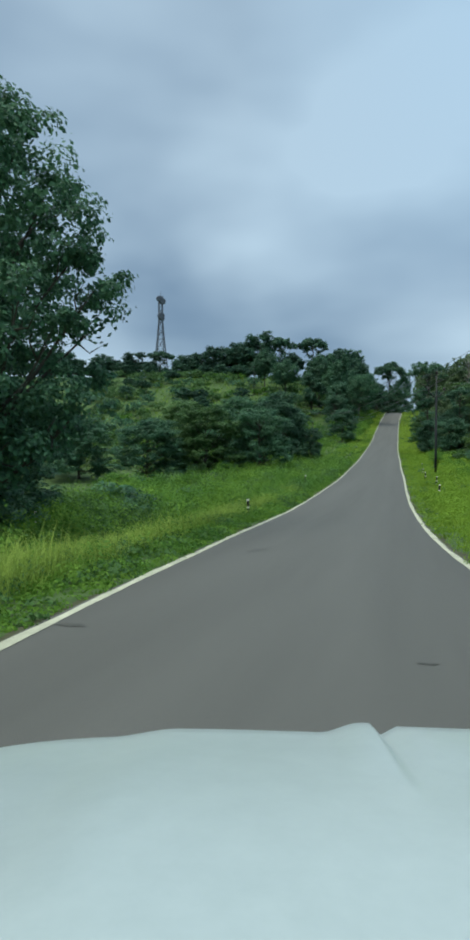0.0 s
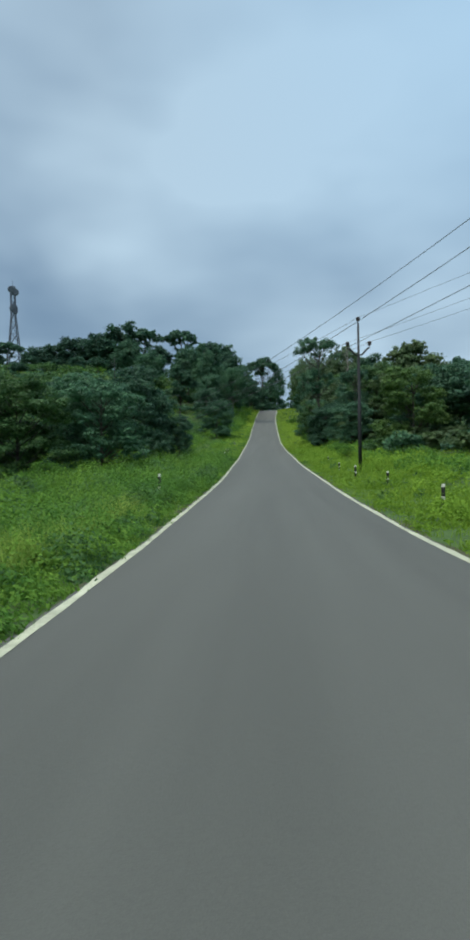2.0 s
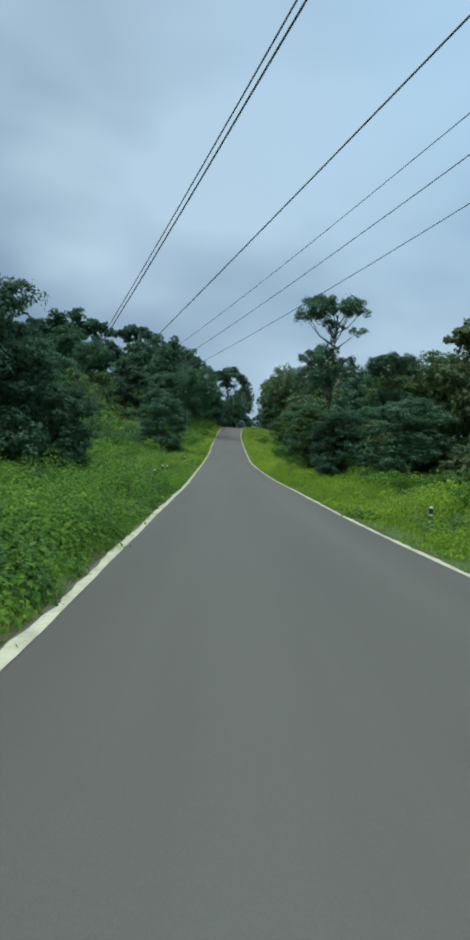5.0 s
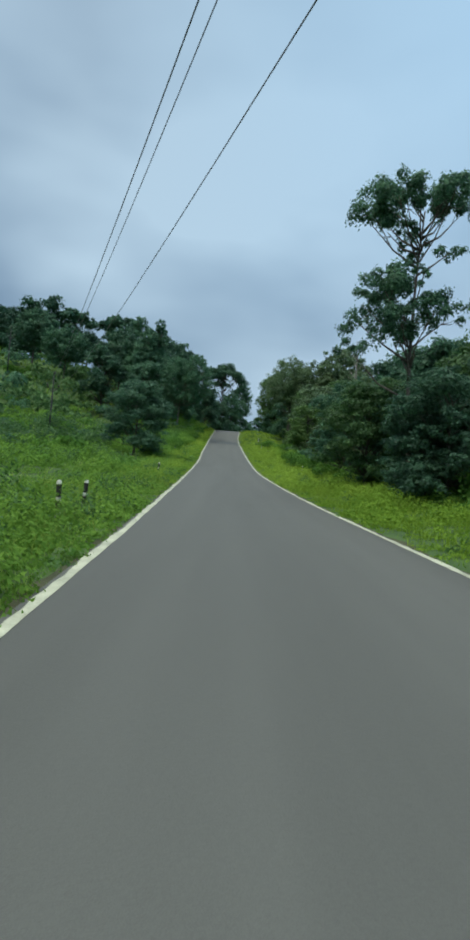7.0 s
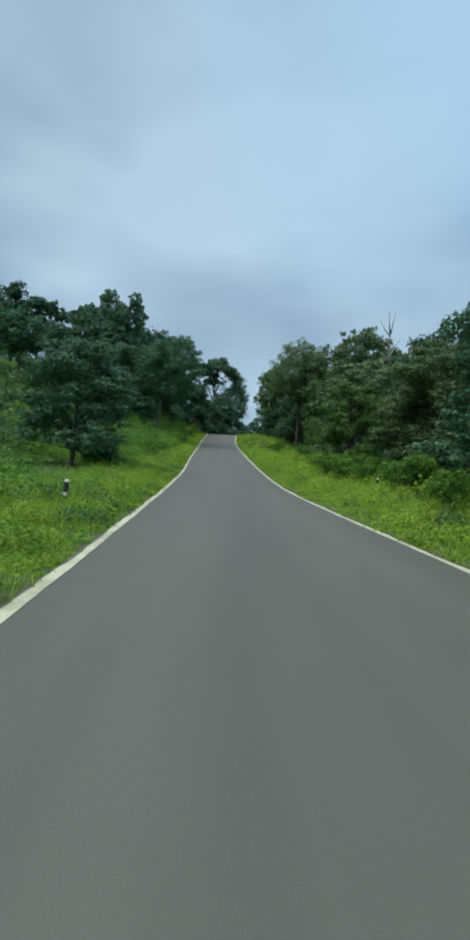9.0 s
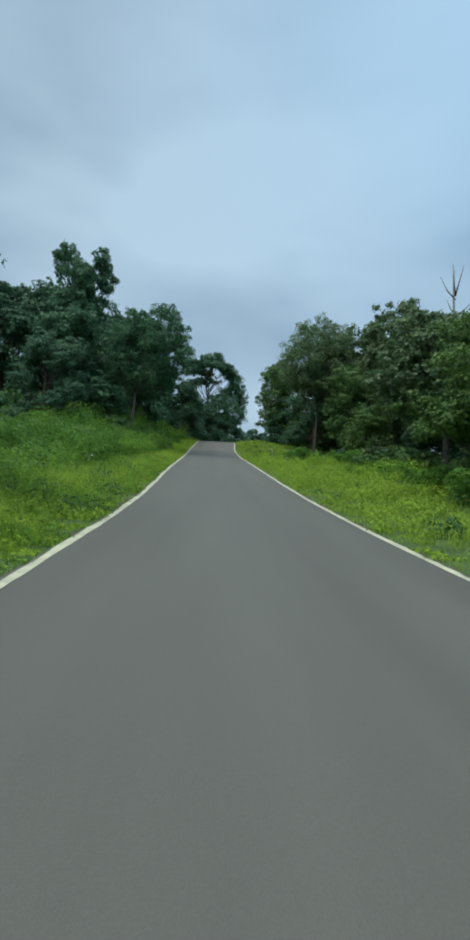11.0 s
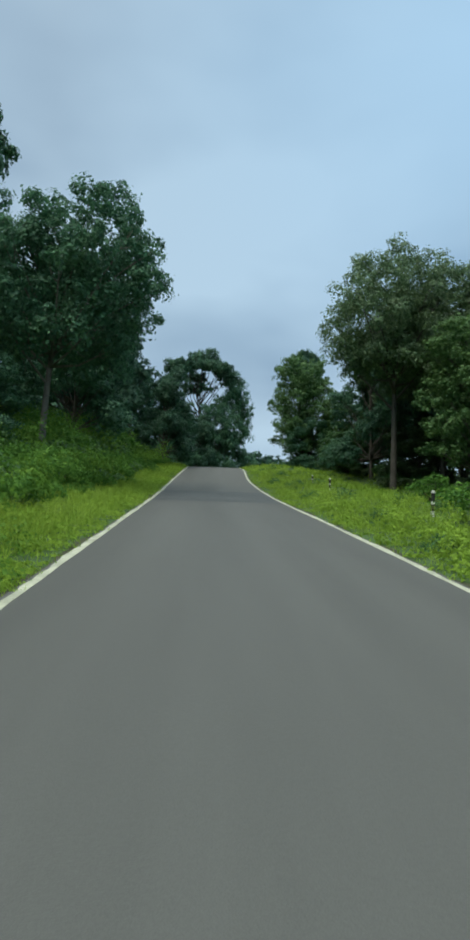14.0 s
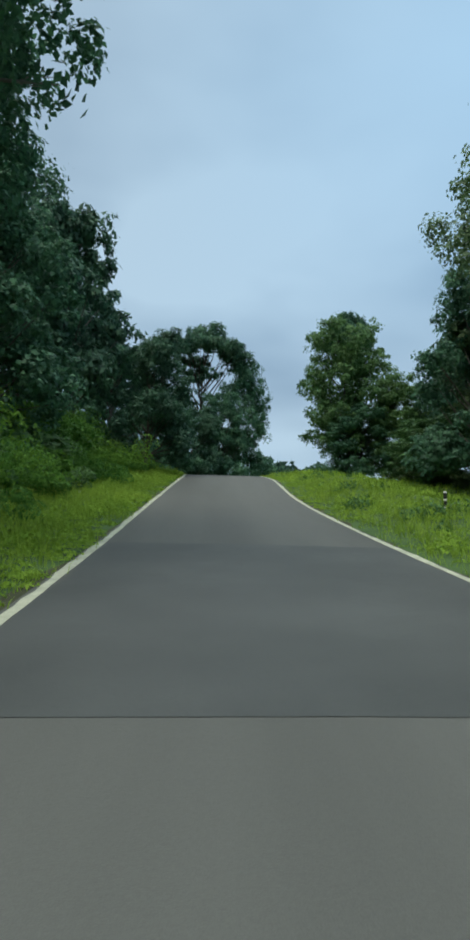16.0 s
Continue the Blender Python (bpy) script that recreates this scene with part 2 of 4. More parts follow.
# ---------------------------------------------------------------- road line and lie of the land
KNOTS = np.array([
    (-6.04, -58.02, 2.79), (-2.19, -24.01, 1.42), (0.05, -0.01, 0.15), (1.86, 11.53, -0.47), (4.89, 24.05, -0.83), (7.80, 35.01, -0.73), (10.93, 46.36, -0.41),
    (14.16, 58.61, 0.10), (17.25, 69.91, 0.70), (20.30, 81.51, 1.38), (23.36, 92.84, 2.17), (26.64, 104.83, 3.13), (29.72, 115.62, 4.28), (33.12, 127.93, 5.95),
    (36.37, 139.29, 7.50), (40.05, 152.24, 9.27), (43.46, 163.84, 11.16), (47.14, 174.96, 13.30), (50.06, 184.37, 14.58), (54.0, 192.2, 14.35), (60.3, 199.3, 12.9),
    (68.5, 205.0, 10.9), (78.5, 209.5, 8.8)])
KNOTS[:, 0] -= 0.067
KNOTS[:, 1] += 0.02
WIDTH = 5.09


def catmull(knots, steps):
    rows = []
    for i in range(1, len(knots) - 2):
        p0, p1, p2, p3 = knots[i - 1], knots[i], knots[i + 1], knots[i + 2]
        for u in np.arange(steps) / steps:
            rows.append(0.5 * (2 * p1 + (p2 - p0) * u + (2 * p0 - 5 * p1 + 4 * p2 - p3) * u * u + (3 * p1 - p0 - 3 * p2 + p3) * u ** 3))
    rows.append(knots[-2])
    return np.array(rows)


LINE = catmull(KNOTS, 24)
LINE_S = np.concatenate(([0], np.cumsum(np.hypot(*np.diff(LINE[:, :2], axis=0).T))))
LINE_S = LINE_S - LINE_S[np.argmin(np.abs(LINE[:, 1]) + np.abs(LINE[:, 0]))]
S_MIN, S_MAX = LINE_S[0], LINE_S[-1]
MAIN = np.array((0.28, 0.96))
SIDE = np.array((0.96, -0.28))


def centre(s):
    """Road centre, height and unit direction at a distance along it; straight on past both ends."""
    s = np.asarray(s, float)
    c = np.clip(s, S_MIN, S_MAX)
    x, y, z = (np.interp(c, LINE_S, LINE[:, i]) for i in range(3))
    x2, y2 = (np.interp(np.clip(c + 1.5, S_MIN, S_MAX), LINE_S, LINE[:, i]) for i in range(2))
    x1, y1 = (np.interp(np.clip(c - 1.5, S_MIN, S_MAX), LINE_S, LINE[:, i]) for i in range(2))
    dx, dy = x2 - x1, y2 - y1
    n = np.hypot(dx, dy)
    past = s - c
    fwd_x = np.where(past > 0, MAIN[0], dx / n)
    fwd_y = np.where(past > 0, MAIN[1], dy / n)
    return x + past * fwd_x, y + past * fwd_y, z + np.where(past < 0, -0.03 * past, 0.0), dx / n, dy / n


def smooth(a, b, v):
    u = np.clip((np.asarray(v, float) - a) / (b - a), 0, 1)
    return u * u * (3 - 2 * u)


def bumps(x, y):
    return (0.5 * np.sin(x * 0.31 + 1.3) * np.sin(y * 0.23 + 0.4) + 0.3 * np.sin(x * 0.83 + y * 0.37) + 0.2 * np.sin(x * 0.41 - y * 1.07 + 2.0))


def land(s, l):
    """World place of the ground at s along the road and l to the right of its centre."""
    s, l = np.broadcast_arrays(np.asarray(s, float), np.asarray(l, float))
    x, y, z, dx, dy = centre(s)
    near = np.clip(l, -14, 14)
    rest = l - near
    px = x + dy * near + SIDE[0] * rest
    py = y - dx * near + SIDE[1] * rest
    d_left, d_right = np.maximum(-l - WIDTH / 2, 0), np.maximum(l - WIDTH / 2, 0)
    off = np.where(d_left + d_right > 0, 0.0, -0.12)
    # left: falls away at first, a bank further on, and the hill behind it
    off = off - 0.95 * smooth(0.6, 5, d_left) * (1 - smooth(45, 85, s))
    off = off + 0.35 * smooth(1, 7, d_left) * smooth(95, 125, s) * (1 - smooth(200, 225, s))
    off = off + 1.3 * smooth(2.4, 9, d_left) * smooth(138, 162, s)
    off = off + 0.135 * np.clip(s - 118, 0, 420) * smooth(4, 40, d_left)
    off = off + 0.045 * np.clip(d_left - 22, 0, 200)
    # right: about level, rising gently into the wood
    off = off + 0.45 * smooth(0.8, 5, d_right)
    off = off - 0.65 * smooth(2.5, 8, d_right) * smooth(140, 158, s)
    off = off + 0.04 * np.clip(d_right - 8, 0, 120) * (1 - 0.7 * smooth(150, 200, s))
    rough = smooth(0.6, 4, d_left + d_right)
    return px, py, z + off + 0.16 * rough * bumps(px, py)


def ground(s, l):
    x, y, z = land(s, l)
    return float(x), float(y), float(z)


def locate(x, y):
    """s and l of a world place."""
    s = LINE_S[np.argmin((LINE[:, 0] - x) ** 2 + (LINE[:, 1] - y) ** 2)]
    l = 0.0
    for _ in range(30):
        px, py, _z = land(s, l)
        _cx, _cy, _cz, dx, dy = centre(s)
        ex, ey = x - px, y - py
        s += 0.7 * float(ex * dx + ey * dy)
        l += 0.7 * float(ex * dy - ey * dx)
    return s, l


# ---------------------------------------------------------------- mesh helpers


def mesh_of(name, verts, faces, material, smooth_shade=False):
    me = bpy.data.meshes.new(name)
    me.from_pydata(np.asarray(verts).tolist(), [], np.asarray(faces).tolist() if isinstance(faces, np.ndarray) else faces)
    me.materials.append(material)
    if smooth_shade:
        me.polygons.foreach_set("use_smooth", [True] * len(me.polygons))
    me.update()
    return me


def part_of(name, me, parent, label="", m=None):
    ob = new(name, me)
    ob.parent = parent
    if m is not None:
        ob.matrix_local = m
    return tagged(ob, label)


def part(name, bm, material, parent, label="", m=None, smooth_shade=False):
    me = bpy.data.meshes.new(name)
    bm.to_mesh(me)
    bm.free()
    me.materials.append(material)
    if smooth_shade:
        me.polygons.foreach_set("use_smooth", [True] * len(me.polygons))
    return part_of(name, me, parent, label, m)


def thing(name, m, label, category, group="", kind=""):
    ob = new(name)
    ob.empty_display_size = 0.3
    ob.matrix_world = m
    return tagged(ob, label, category, group, kind)


def tubes(paths, sides=7):
    """Verts and faces of round tapered tubes. paths: lists of (point, radius)."""
    verts, faces = [], []
    for path in paths:
        pts = [Vector(p) for p, _ in path]
        start = len(verts)
        side = None
        for i, (p, r) in enumerate(path):
            t = (pts[min(i + 1, len(pts) - 1)] - pts[max(i - 1, 0)]).normalized()
            side = (Vector((1, 0, 0)) if abs(t.x) < 0.8 else Vector((0, 1, 0))) if side is None else side
            a = (side - t * side.dot(t)).normalized()
            side, b = a, t.cross(a)
            for k in range(sides):
                w = 2 * math.pi * k / sides
                verts.append(tuple(pts[i] + (a * math.cos(w) + b * math.sin(w)) * r))
        for i in range(len(path) - 1):
            for k in range(sides):
                u, v = start + i * sides + k, start + i * sides + (k + 1) % sides
                faces.append((u, v, v + sides, u + sides))
        faces.append(tuple(start + k for k in reversed(range(sides))))
        faces.append(tuple(start + (len(path) - 1) * sides + k for k in range(sides)))
    return verts, faces


def blades(rng, at, normal, size, long=1.5):
    """Small pointed leaves, one triangle each."""
    n = len(at)
    r = rng.normal(size=(n, 3))
    t = r - normal * (r * normal).sum(1)[:, None]
    t /= np.linalg.norm(t, axis=1)[:, None] + 1e-9
    b = np.cross(normal, t)
    s = size[:, None]
    verts = np.stack((at - b * s * 0.45 - t * s * 0.3, at + b * s * 0.45 - t * s * 0.3, at + t * s * long * 0.6), 1).reshape(-1, 3)
    return verts, np.arange(n * 3).reshape(-1, 3)


def leaves(rng, at, normal, size, long=1.0, fold=0.25):
    """Folded leaf blades: at and normal (n, 3), size (n)."""
    n = len(at)
    r = rng.normal(size=(n, 3))
    t = r - normal * (r * normal).sum(1)[:, None]
    t /= np.linalg.norm(t, axis=1)[:, None] + 1e-9
    b = np.cross(normal, t)
    s = size[:, None]
    tip, base = at + t * s * 0.5 * long, at - t * s * 0.5 * long
    left, right = at + b * s * 0.42 + normal * s * fold, at - b * s * 0.42 + normal * s * fold
    verts = np.stack((base, right, tip, left), 1).reshape(-1, 3)
    k = np.arange(n)[:, None] * 4
    faces = np.concatenate((k + np.array((0, 1, 2)), k + np.array((0, 2, 3))), 1).reshape(-1, 3)
    return verts, faces


# ---------------------------------------------------------------- ground and road
s_rows = np.concatenate((np.arange(-420, -60, 30), np.arange(-60, -10, 4), np.arange(-10, 215, 1.25), np.arange(215, 300, 6), np.arange(300, 700, 40), np.arange(700, 2600, 300)))
l_half = np.concatenate((np.array((0.0, 1.4, 2.3, 2.66, 2.78, 2.95, 3.3, 3.8)), np.arange(4.4, 16, 0.9), np.arange(16, 60, 4), np.arange(60, 200, 20), np.arange(200, 1500, 200)))
l_cols = np.concatenate((-l_half[:0:-1], l_half))
SS, LL = np.meshgrid(s_rows, l_cols, indexing="ij")
gx, gy, gz = land(SS, LL)
nr, nc = SS.shape
gv = np.stack((gx, gy, gz), -1).reshape(-1, 3)
ii, jj = np.meshgrid(np.arange(nr - 1), np.arange(nc - 1), indexing="ij")
a = (ii * nc + jj).ravel()
gf = np.stack((a, a + 1, a + nc + 1, a + nc), 1)[:, ::-1]
ground_ob = new("ground", mesh_of("ground", gv, gf, SOIL, True))
tagged(ground_ob, "green monsoon meadow and hillside ground with earth", "ground", kind="structure")


def ribbon(name, s_list, left, right, lift, material, steps=2, thick=0.0):
    """A strip along the road between two offsets (functions of s), lying lift above the road's height."""
    verts, faces = [], []
    for i, s in enumerate(s_list):
        x, y, z, dx, dy = (float(v) for v in centre(s))
        for k in range(steps + 1):
            l = left(s) + (right(s) - left(s)) * k / steps
            verts.append((x + dy * l, y - dx * l, z + lift - 0.006 * abs(l)))
    n = steps + 1
    for i in range(len(s_list) - 1):
        for k in range(steps):
            u = i * n + k
            faces.append((u + n, u + n + 1, u + 1, u))
    return mesh_of(name, verts, faces, material, True)


road = new("road", ribbon("road", np.arange(-55, 226, 1.0), lambda s: -WIDTH / 2 - 0.02, lambda s: WIDTH / 2 + 0.02, 0.035, ASPHALT, 8))
across = road.data.attributes.new("across", "FLOAT", "POINT")
across.data.foreach_set("value", np.tile(np.linspace(0, 1, 9), len(road.data.vertices) // 9).astype(np.float32))
tagged(road, "narrow grey asphalt country road, worn and clean", "road", kind="structure")


def ragged(s, k):
    return 0.018 * math.sin(s * 1.1 + k) + 0.012 * math.sin(s * 3.3 + 2.1 * k) + 0.012 * math.sin(s * 9.7 + k * 0.7)


for k, sign in enumerate((-1, 1)):
    inner = WIDTH / 2 - 0.14
    line = new("edge_line", ribbon("edge_line", np.arange(-50, 222, 0.33),
               (lambda s: -WIDTH / 2 + 0.02 + ragged(s, 1)) if sign < 0 else (lambda s: inner + 0.3 * ragged(s, 5)),
               (lambda s: -inner + 0.3 * ragged(s, 2)) if sign < 0 else (lambda s: WIDTH / 2 - 0.02 + ragged(s, 3)), 0.041, PAINT, 1))
    tagged(line, "worn white painted road edge line", "road marking", kind="structure")


for k, sign in enumerate((-1, 1)):
    out_edge = (lambda s: 0.08 + 0.07 * math.sin(s * 0.37 + 1.0) + 0.07 * math.sin(s * 1.3) + 0.04 * math.sin(s * 4.1)) if sign < 0 else (lambda s: 0.1 + 0.07 * math.sin(s * 0.41 + 2.0) + 0.08 * math.sin(s * 1.7) + 0.05 * math.sin(s * 3.7))
    a_side, b_side = (lambda s, e=out_edge: sign * (WIDTH / 2 + max(e(s), 0.05))), (lambda s: sign * (WIDTH / 2 + 0.018))
    strip = new("shoulder", ribbon("shoulder", np.arange(-50, 222, 0.5), a_side if sign < 0 else b_side, b_side if sign < 0 else a_side, 0.022, EARTH, 2))
    tagged(strip, "narrow strip of bare brown earth beside the asphalt", "shoulder", kind="structure")

# a strip laid anew right across the road below the crest
patch = new("asphalt_patch", ribbon("asphalt_patch", np.arange(152.6, 159.35, 0.24), lambda s: -WIDTH / 2 + 0.17 + 0.03 * math.sin(2.3 * s), lambda s: WIDTH / 2 - 0.16 + 0.02 * math.sin(3.1 * s), 0.039, PATCH, 8))
tagged(patch, "darker patch of newer asphalt laid across the road", "road patch", kind="structure")

# ---------------------------------------------------------------- trees and shrubs


def lobes_for(style, rng):
    """Centres, radii (x, y, z) of the leaf masses of a 10 m tree."""
    out = []
    if style in ("round", "broad", "thicket"):
        number, low, high, wide, mid, half = {"round": (44, 3.0, 9.0, 3.1, 5.2, 4.3), "broad": (40, 1.9, 9.0, 3.2, 4.8, 4.9), "thicket": (42, 0.8, 9.0, 3.2, 3.2, 6.6)}[style]
        for k in range(number):
            w, u = rng.uniform(0, 2 * math.pi), rng.uniform(0.1, 1) ** 0.45
            z = low + (high - low) * (k + rng.uniform(0, 1)) / number
            reach = wide * math.sqrt(max(0.05, 1 - ((max(z - mid, 0) if style == "thicket" else z - mid) / half) ** 2)) * rng.uniform(0.8, 1.12)
            r = rng.uniform(0.85, 1.45)
            out.append((reach * u * math.cos(w), reach * u * math.sin(w), z, r, r, r * 0.78))
    elif style == "dome":
        for k in range(46):
            u = (k + 0.5) / 46
            w, c = 2.39996 * k + rng.uniform(-0.25, 0.25), 1 - 1.62 * u
            ring, out_r = math.sqrt(1 - c * c), rng.uniform(0.74, 1.14) * (1.0 if c > -0.2 else 0.86)
            r = rng.uniform(0.7, 1.35)
            out.append((3.1 * ring * out_r * math.cos(w), 3.1 * ring * out_r * math.sin(w), 5.75 + 3.05 * c * out_r, r, r, r * 0.85))
        for k in range(9):
            w, u = rng.uniform(0, 2 * math.pi), rng.uniform(0.2, 1.5)
            out.append((u * math.cos(w), u * math.sin(w), rng.uniform(4.3, 7.2), 1.5, 1.5, 1.2))
    elif style == "leaning":
        for k in range(64):
            u = (k + 0.5) / 64
            w, c = 2.39996 * k + rng.uniform(-0.25, 0.25), 1 - 1.8 * u
            ring, out_r = math.sqrt(1 - c * c), rng.uniform(0.82, 1.08)
            r = rng.uniform(0.65, 1.15)
            z = 6.0 + 3.1 * c * out_r
            out.append((3.2 * ring * out_r * math.cos(w) + 0.2 * (z - 2.0), 3.2 * ring * out_r * math.sin(w), z, r, r, r * 0.85))
        for k in range(12):
            w, u = rng.uniform(0, 2 * math.pi), rng.uniform(0.2, 1.6)
            out.append((1.0 + u * math.cos(w), u * math.sin(w), rng.uniform(3.6, 7.6), 1.5, 1.5, 1.2))
    elif style == "full":
        for k in range(58):
            u = (k + 0.5) / 58
            w, c = 2.39996 * k + rng.uniform(-0.3, 0.3), 1 - 1.86 * u
            ring, out_r = math.sqrt(1 - c * c), rng.uniform(0.7, 1.12)
            r = rng.uniform(0.65, 1.25)
            out.append((3.0 * ring * out_r * math.cos(w), 3.0 * ring * out_r * math.sin(w), 5.1 + 4.0 * c * (0.85 + 0.15 * out_r), r, r, r * 0.85))
        for k in range(8):
            w, u = rng.uniform(0, 2 * math.pi), rng.uniform(0.2, 1.3)
            out.append((u * math.cos(w), u * math.sin(w), rng.uniform(2.6, 7.4), 1.5, 1.5, 1.3))
    elif style == "umbrella":
        for k in range(36):
            w, u = 2.4 * k + rng.uniform(-0.4, 0.4), math.sqrt((k + 0.6) / 36)
            r = rng.uniform(0.75, 1.15)
            out.append((3.4 * u * math.cos(w), 3.4 * u * math.sin(w), 9.1 - 1.5 * u * u + rng.uniform(-0.4, 0.2), r, r, r * 0.42))
        for _ in range(5):
            w = rng.uniform(0, 2 * math.pi)
            r = rng.uniform(0.5, 0.8)
            out.append((1.5 * math.cos(w), 1.5 * math.sin(w), rng.uniform(5.2, 7.2), r, r, r * 0.5))
    elif style == "column":
        for k in range(44):
            z = 1.4 + 7.9 * k / 43
            w, u = rng.uniform(0, 2 * math.pi), rng.uniform(0.2, 1)
            prong = 0.0 if z < 7.9 else (1.35 if k % 2 else -1.45)
            reach = (1.85 if z < 5 else 1.5) if z < 7.9 else 0.4
            r = rng.uniform(0.85, 1.2) if z < 7.9 else rng.uniform(0.7, 0.95)
            out.append((prong + reach * u * math.cos(w), reach * u * math.sin(w), z - (0.5 if prong > 0 else 0.0), r, r, r * 0.85))
    elif style == "open":
        for k in range(19):
            w, u = rng.uniform(0, 2 * math.pi), rng.uniform(0.05, 1) ** 0.6
            r = rng.uniform(0.55, 1.0)
            out.append((2.8 * u * math.cos(w), 2.8 * u * math.sin(w), 9.2 - 1.0 * u * u + rng.uniform(-0.5, 0.2), r, r, r * 0.6))
        for k in range(15):
            w, u = rng.uniform(0, 2 * math.pi), rng.uniform(0.15, 1)
            r = rng.uniform(0.65, 1.0)
            out.append((2.6 * u * math.cos(w), 2.6 * u * math.sin(w), rng.uniform(4.4, 6.6) - 0.5 * u, r, r, r * 0.65))
        for k in range(4):
            w = rng.uniform(0, 2 * math.pi)
            out.append((0.7 * math.cos(w), 0.7 * math.sin(w), rng.uniform(6.4, 8.0), 0.45, 0.45, 0.35))
    return out


def tree_meshes(style, seed, count, leaf, leaf_material, bark=None, trunk_r=0.2, simple=False):
    """Trunk with limbs, and crown, of a 10 m tree."""
    rng = np.random.default_rng(seed)
    masses = lobes_for(style, rng)
    bend = rng.uniform(-0.35, 0.35, 2)
    top = 8.6 if style in ("column", "open", "umbrella") else 7.4

    def stem(z):
        u = z / 10
        return Vector((bend[0] * math.sin(u * 3.3) + (0.9 * u * u if style == "leaning" else 0.0), bend[1] * math.sin(u * 2.7 + 0.4) - bend[1] * math.sin(0.4), z))

    paths = [[(stem(z), trunk_r * (1.35 if z < 0.2 else 1.0) * (1 - 0.85 * z / (top + 1))) for z in np.linspace(-0.4, top, 11)]]
    for x, y, z, r, _, rz in masses[::4] if simple else masses[::2] if style in ("umbrella", "round", "dome", "leaning") else masses:
        start = stem(max(rng.uniform(2.8, 5.4) if style in ("round", "dome", "leaning") else 1.3, z - (0.7 + 0.3 * math.hypot(x, y) if style == "open" else 1.2 + 0.55 * math.hypot(x, y))))
        end = Vector((x, y, z))
        mid = start.lerp(end, 0.5) + Vector((rng.uniform(-0.2, 0.2), rng.uniform(-0.2, 0.2), -0.15 + rng.uniform(-0.1, 0.2)))
        thick = 0.34 * trunk_r
        paths.append([(start, thick), (start.lerp(mid, 0.6), thick * 0.8), (mid, thick * 0.62), (mid.lerp(end, 0.6), thick * 0.42), (end, thick * 0.2)])
        for _ in range(2 if style == "open" or count > 40000 else 0):
            tip = end + Vector(rng.uniform(-0.5, 0.5, 3)) * r
            paths.append([(mid.lerp(end, 0.7), thick * 0.32), (mid.lerp(tip, 0.8), thick * 0.22), (tip, thick * 0.08)])
    tv, tf = tubes(paths, 6 if count > 40000 else 4)
    trunk = mesh_of("trunk", tv, tf, bark or BARK, True)

    weight = np.array([m[3] ** 2 for m in masses])
    weight = weight / weight.sum()
    at, normal, sizes = [], [], []
    for m, w in zip(masses, weight):
        n = int(count * w)
        # leaves gather in billows on the lobe, with dark gaps and sky between them
        billows = max(5, int(9 * (m[3] / 0.9) ** 1.5))
        d = rng.normal(size=(billows, 3))
        d[:, 2] = np.where(d[:, 2] < -0.5, -d[:, 2], d[:, 2])
        d /= np.linalg.norm(d, axis=1)[:, None]
        hub = d * rng.uniform(0.55, 1.0, (billows, 1)) * np.array(m[3:6])
        width = m[3] * rng.uniform(0.24, 0.46, billows)
        pick = rng.integers(0, billows, n)
        e = rng.normal(size=(n, 3))
        e /= np.linalg.norm(e, axis=1)[:, None]
        e[:, 2] = np.where((e[:, 2] < 0) & (rng.uniform(size=n) < 0.55), -e[:, 2], e[:, 2])
        stray = np.where(rng.uniform(size=n) < 0.1, 1.35, 1.0)
        p = hub[pick] + e * (width[pick] * rng.uniform(0.55, 1.05, n) * stray)[:, None] * np.array((1.0, 1.0, 0.72)) + np.array(m[:3])
        nn = e * 0.75 + d[pick] * 0.3 + rng.normal(scale=0.38, size=(n, 3)) + np.array((0, 0, 0.3))
        at.append(p)
        normal.append(nn / np.linalg.norm(nn, axis=1)[:, None])
        sizes.append(leaf * rng.uniform(0.6, 1.3, n))
        if style != "open" and not simple:
            fine = count > 16000
            inner = max(6, int((34 if count > 50000 else 80 if fine else 46) * m[3] ** 2))
            q = rng.normal(size=(inner, 3))
            q /= np.linalg.norm(q, axis=1)[:, None]
            at.append(q * np.array(m[3:6]) * rng.uniform(0.1, 0.62 if fine else 0.5, (inner, 1)) + np.array(m[:3]))
            normal.append(q)
            sizes.append(np.full(inner, leaf * 1.5) if count > 50000 else m[3] * rng.uniform(0.3, 0.5, inner) * (0.36 if fine else 0.6))
    at, normal = np.concatenate(at), np.concatenate(normal)
    sizes = np.concatenate(sizes)
    lv, lf = leaves(rng, at, normal, sizes, 1.25, 0.1) if count > 40000 else blades(rng, at, normal, sizes)
    return trunk, mesh_of("crown", lv, lf, leaf_material)


def shrub_meshes(seed, count, leaf, leaf_material):
    """Stems and leaves of a bush, 2 m high and 3 m across."""
    rng = np.random.default_rng(seed)
    masses = []
    for _ in range(11):
        w, u = rng.uniform(0, 2 * math.pi), math.sqrt(rng.uniform(0, 1))
        r = rng.uniform(0.4, 0.75)
        masses.append((1.15 * u * math.cos(w), 1.15 * u * math.sin(w), rng.uniform(0.3, 1.55 - 0.6 * u), r, r, r * 0.75))
    paths = []
    for x, y, z, *_ in masses:
        paths.append([(Vector((x * 0.1, y * 0.1, -0.15)), 0.035), (Vector((x * 0.5, y * 0.5, z * 0.6)), 0.025), (Vector((x, y, z)), 0.008)])
    tv, tf = tubes(paths, 4)
    at, normal = [], []
    for m in masses:
        n = count // len(masses)
        d = rng.normal(size=(n, 3))
        d /= np.linalg.norm(d, axis=1)[:, None]
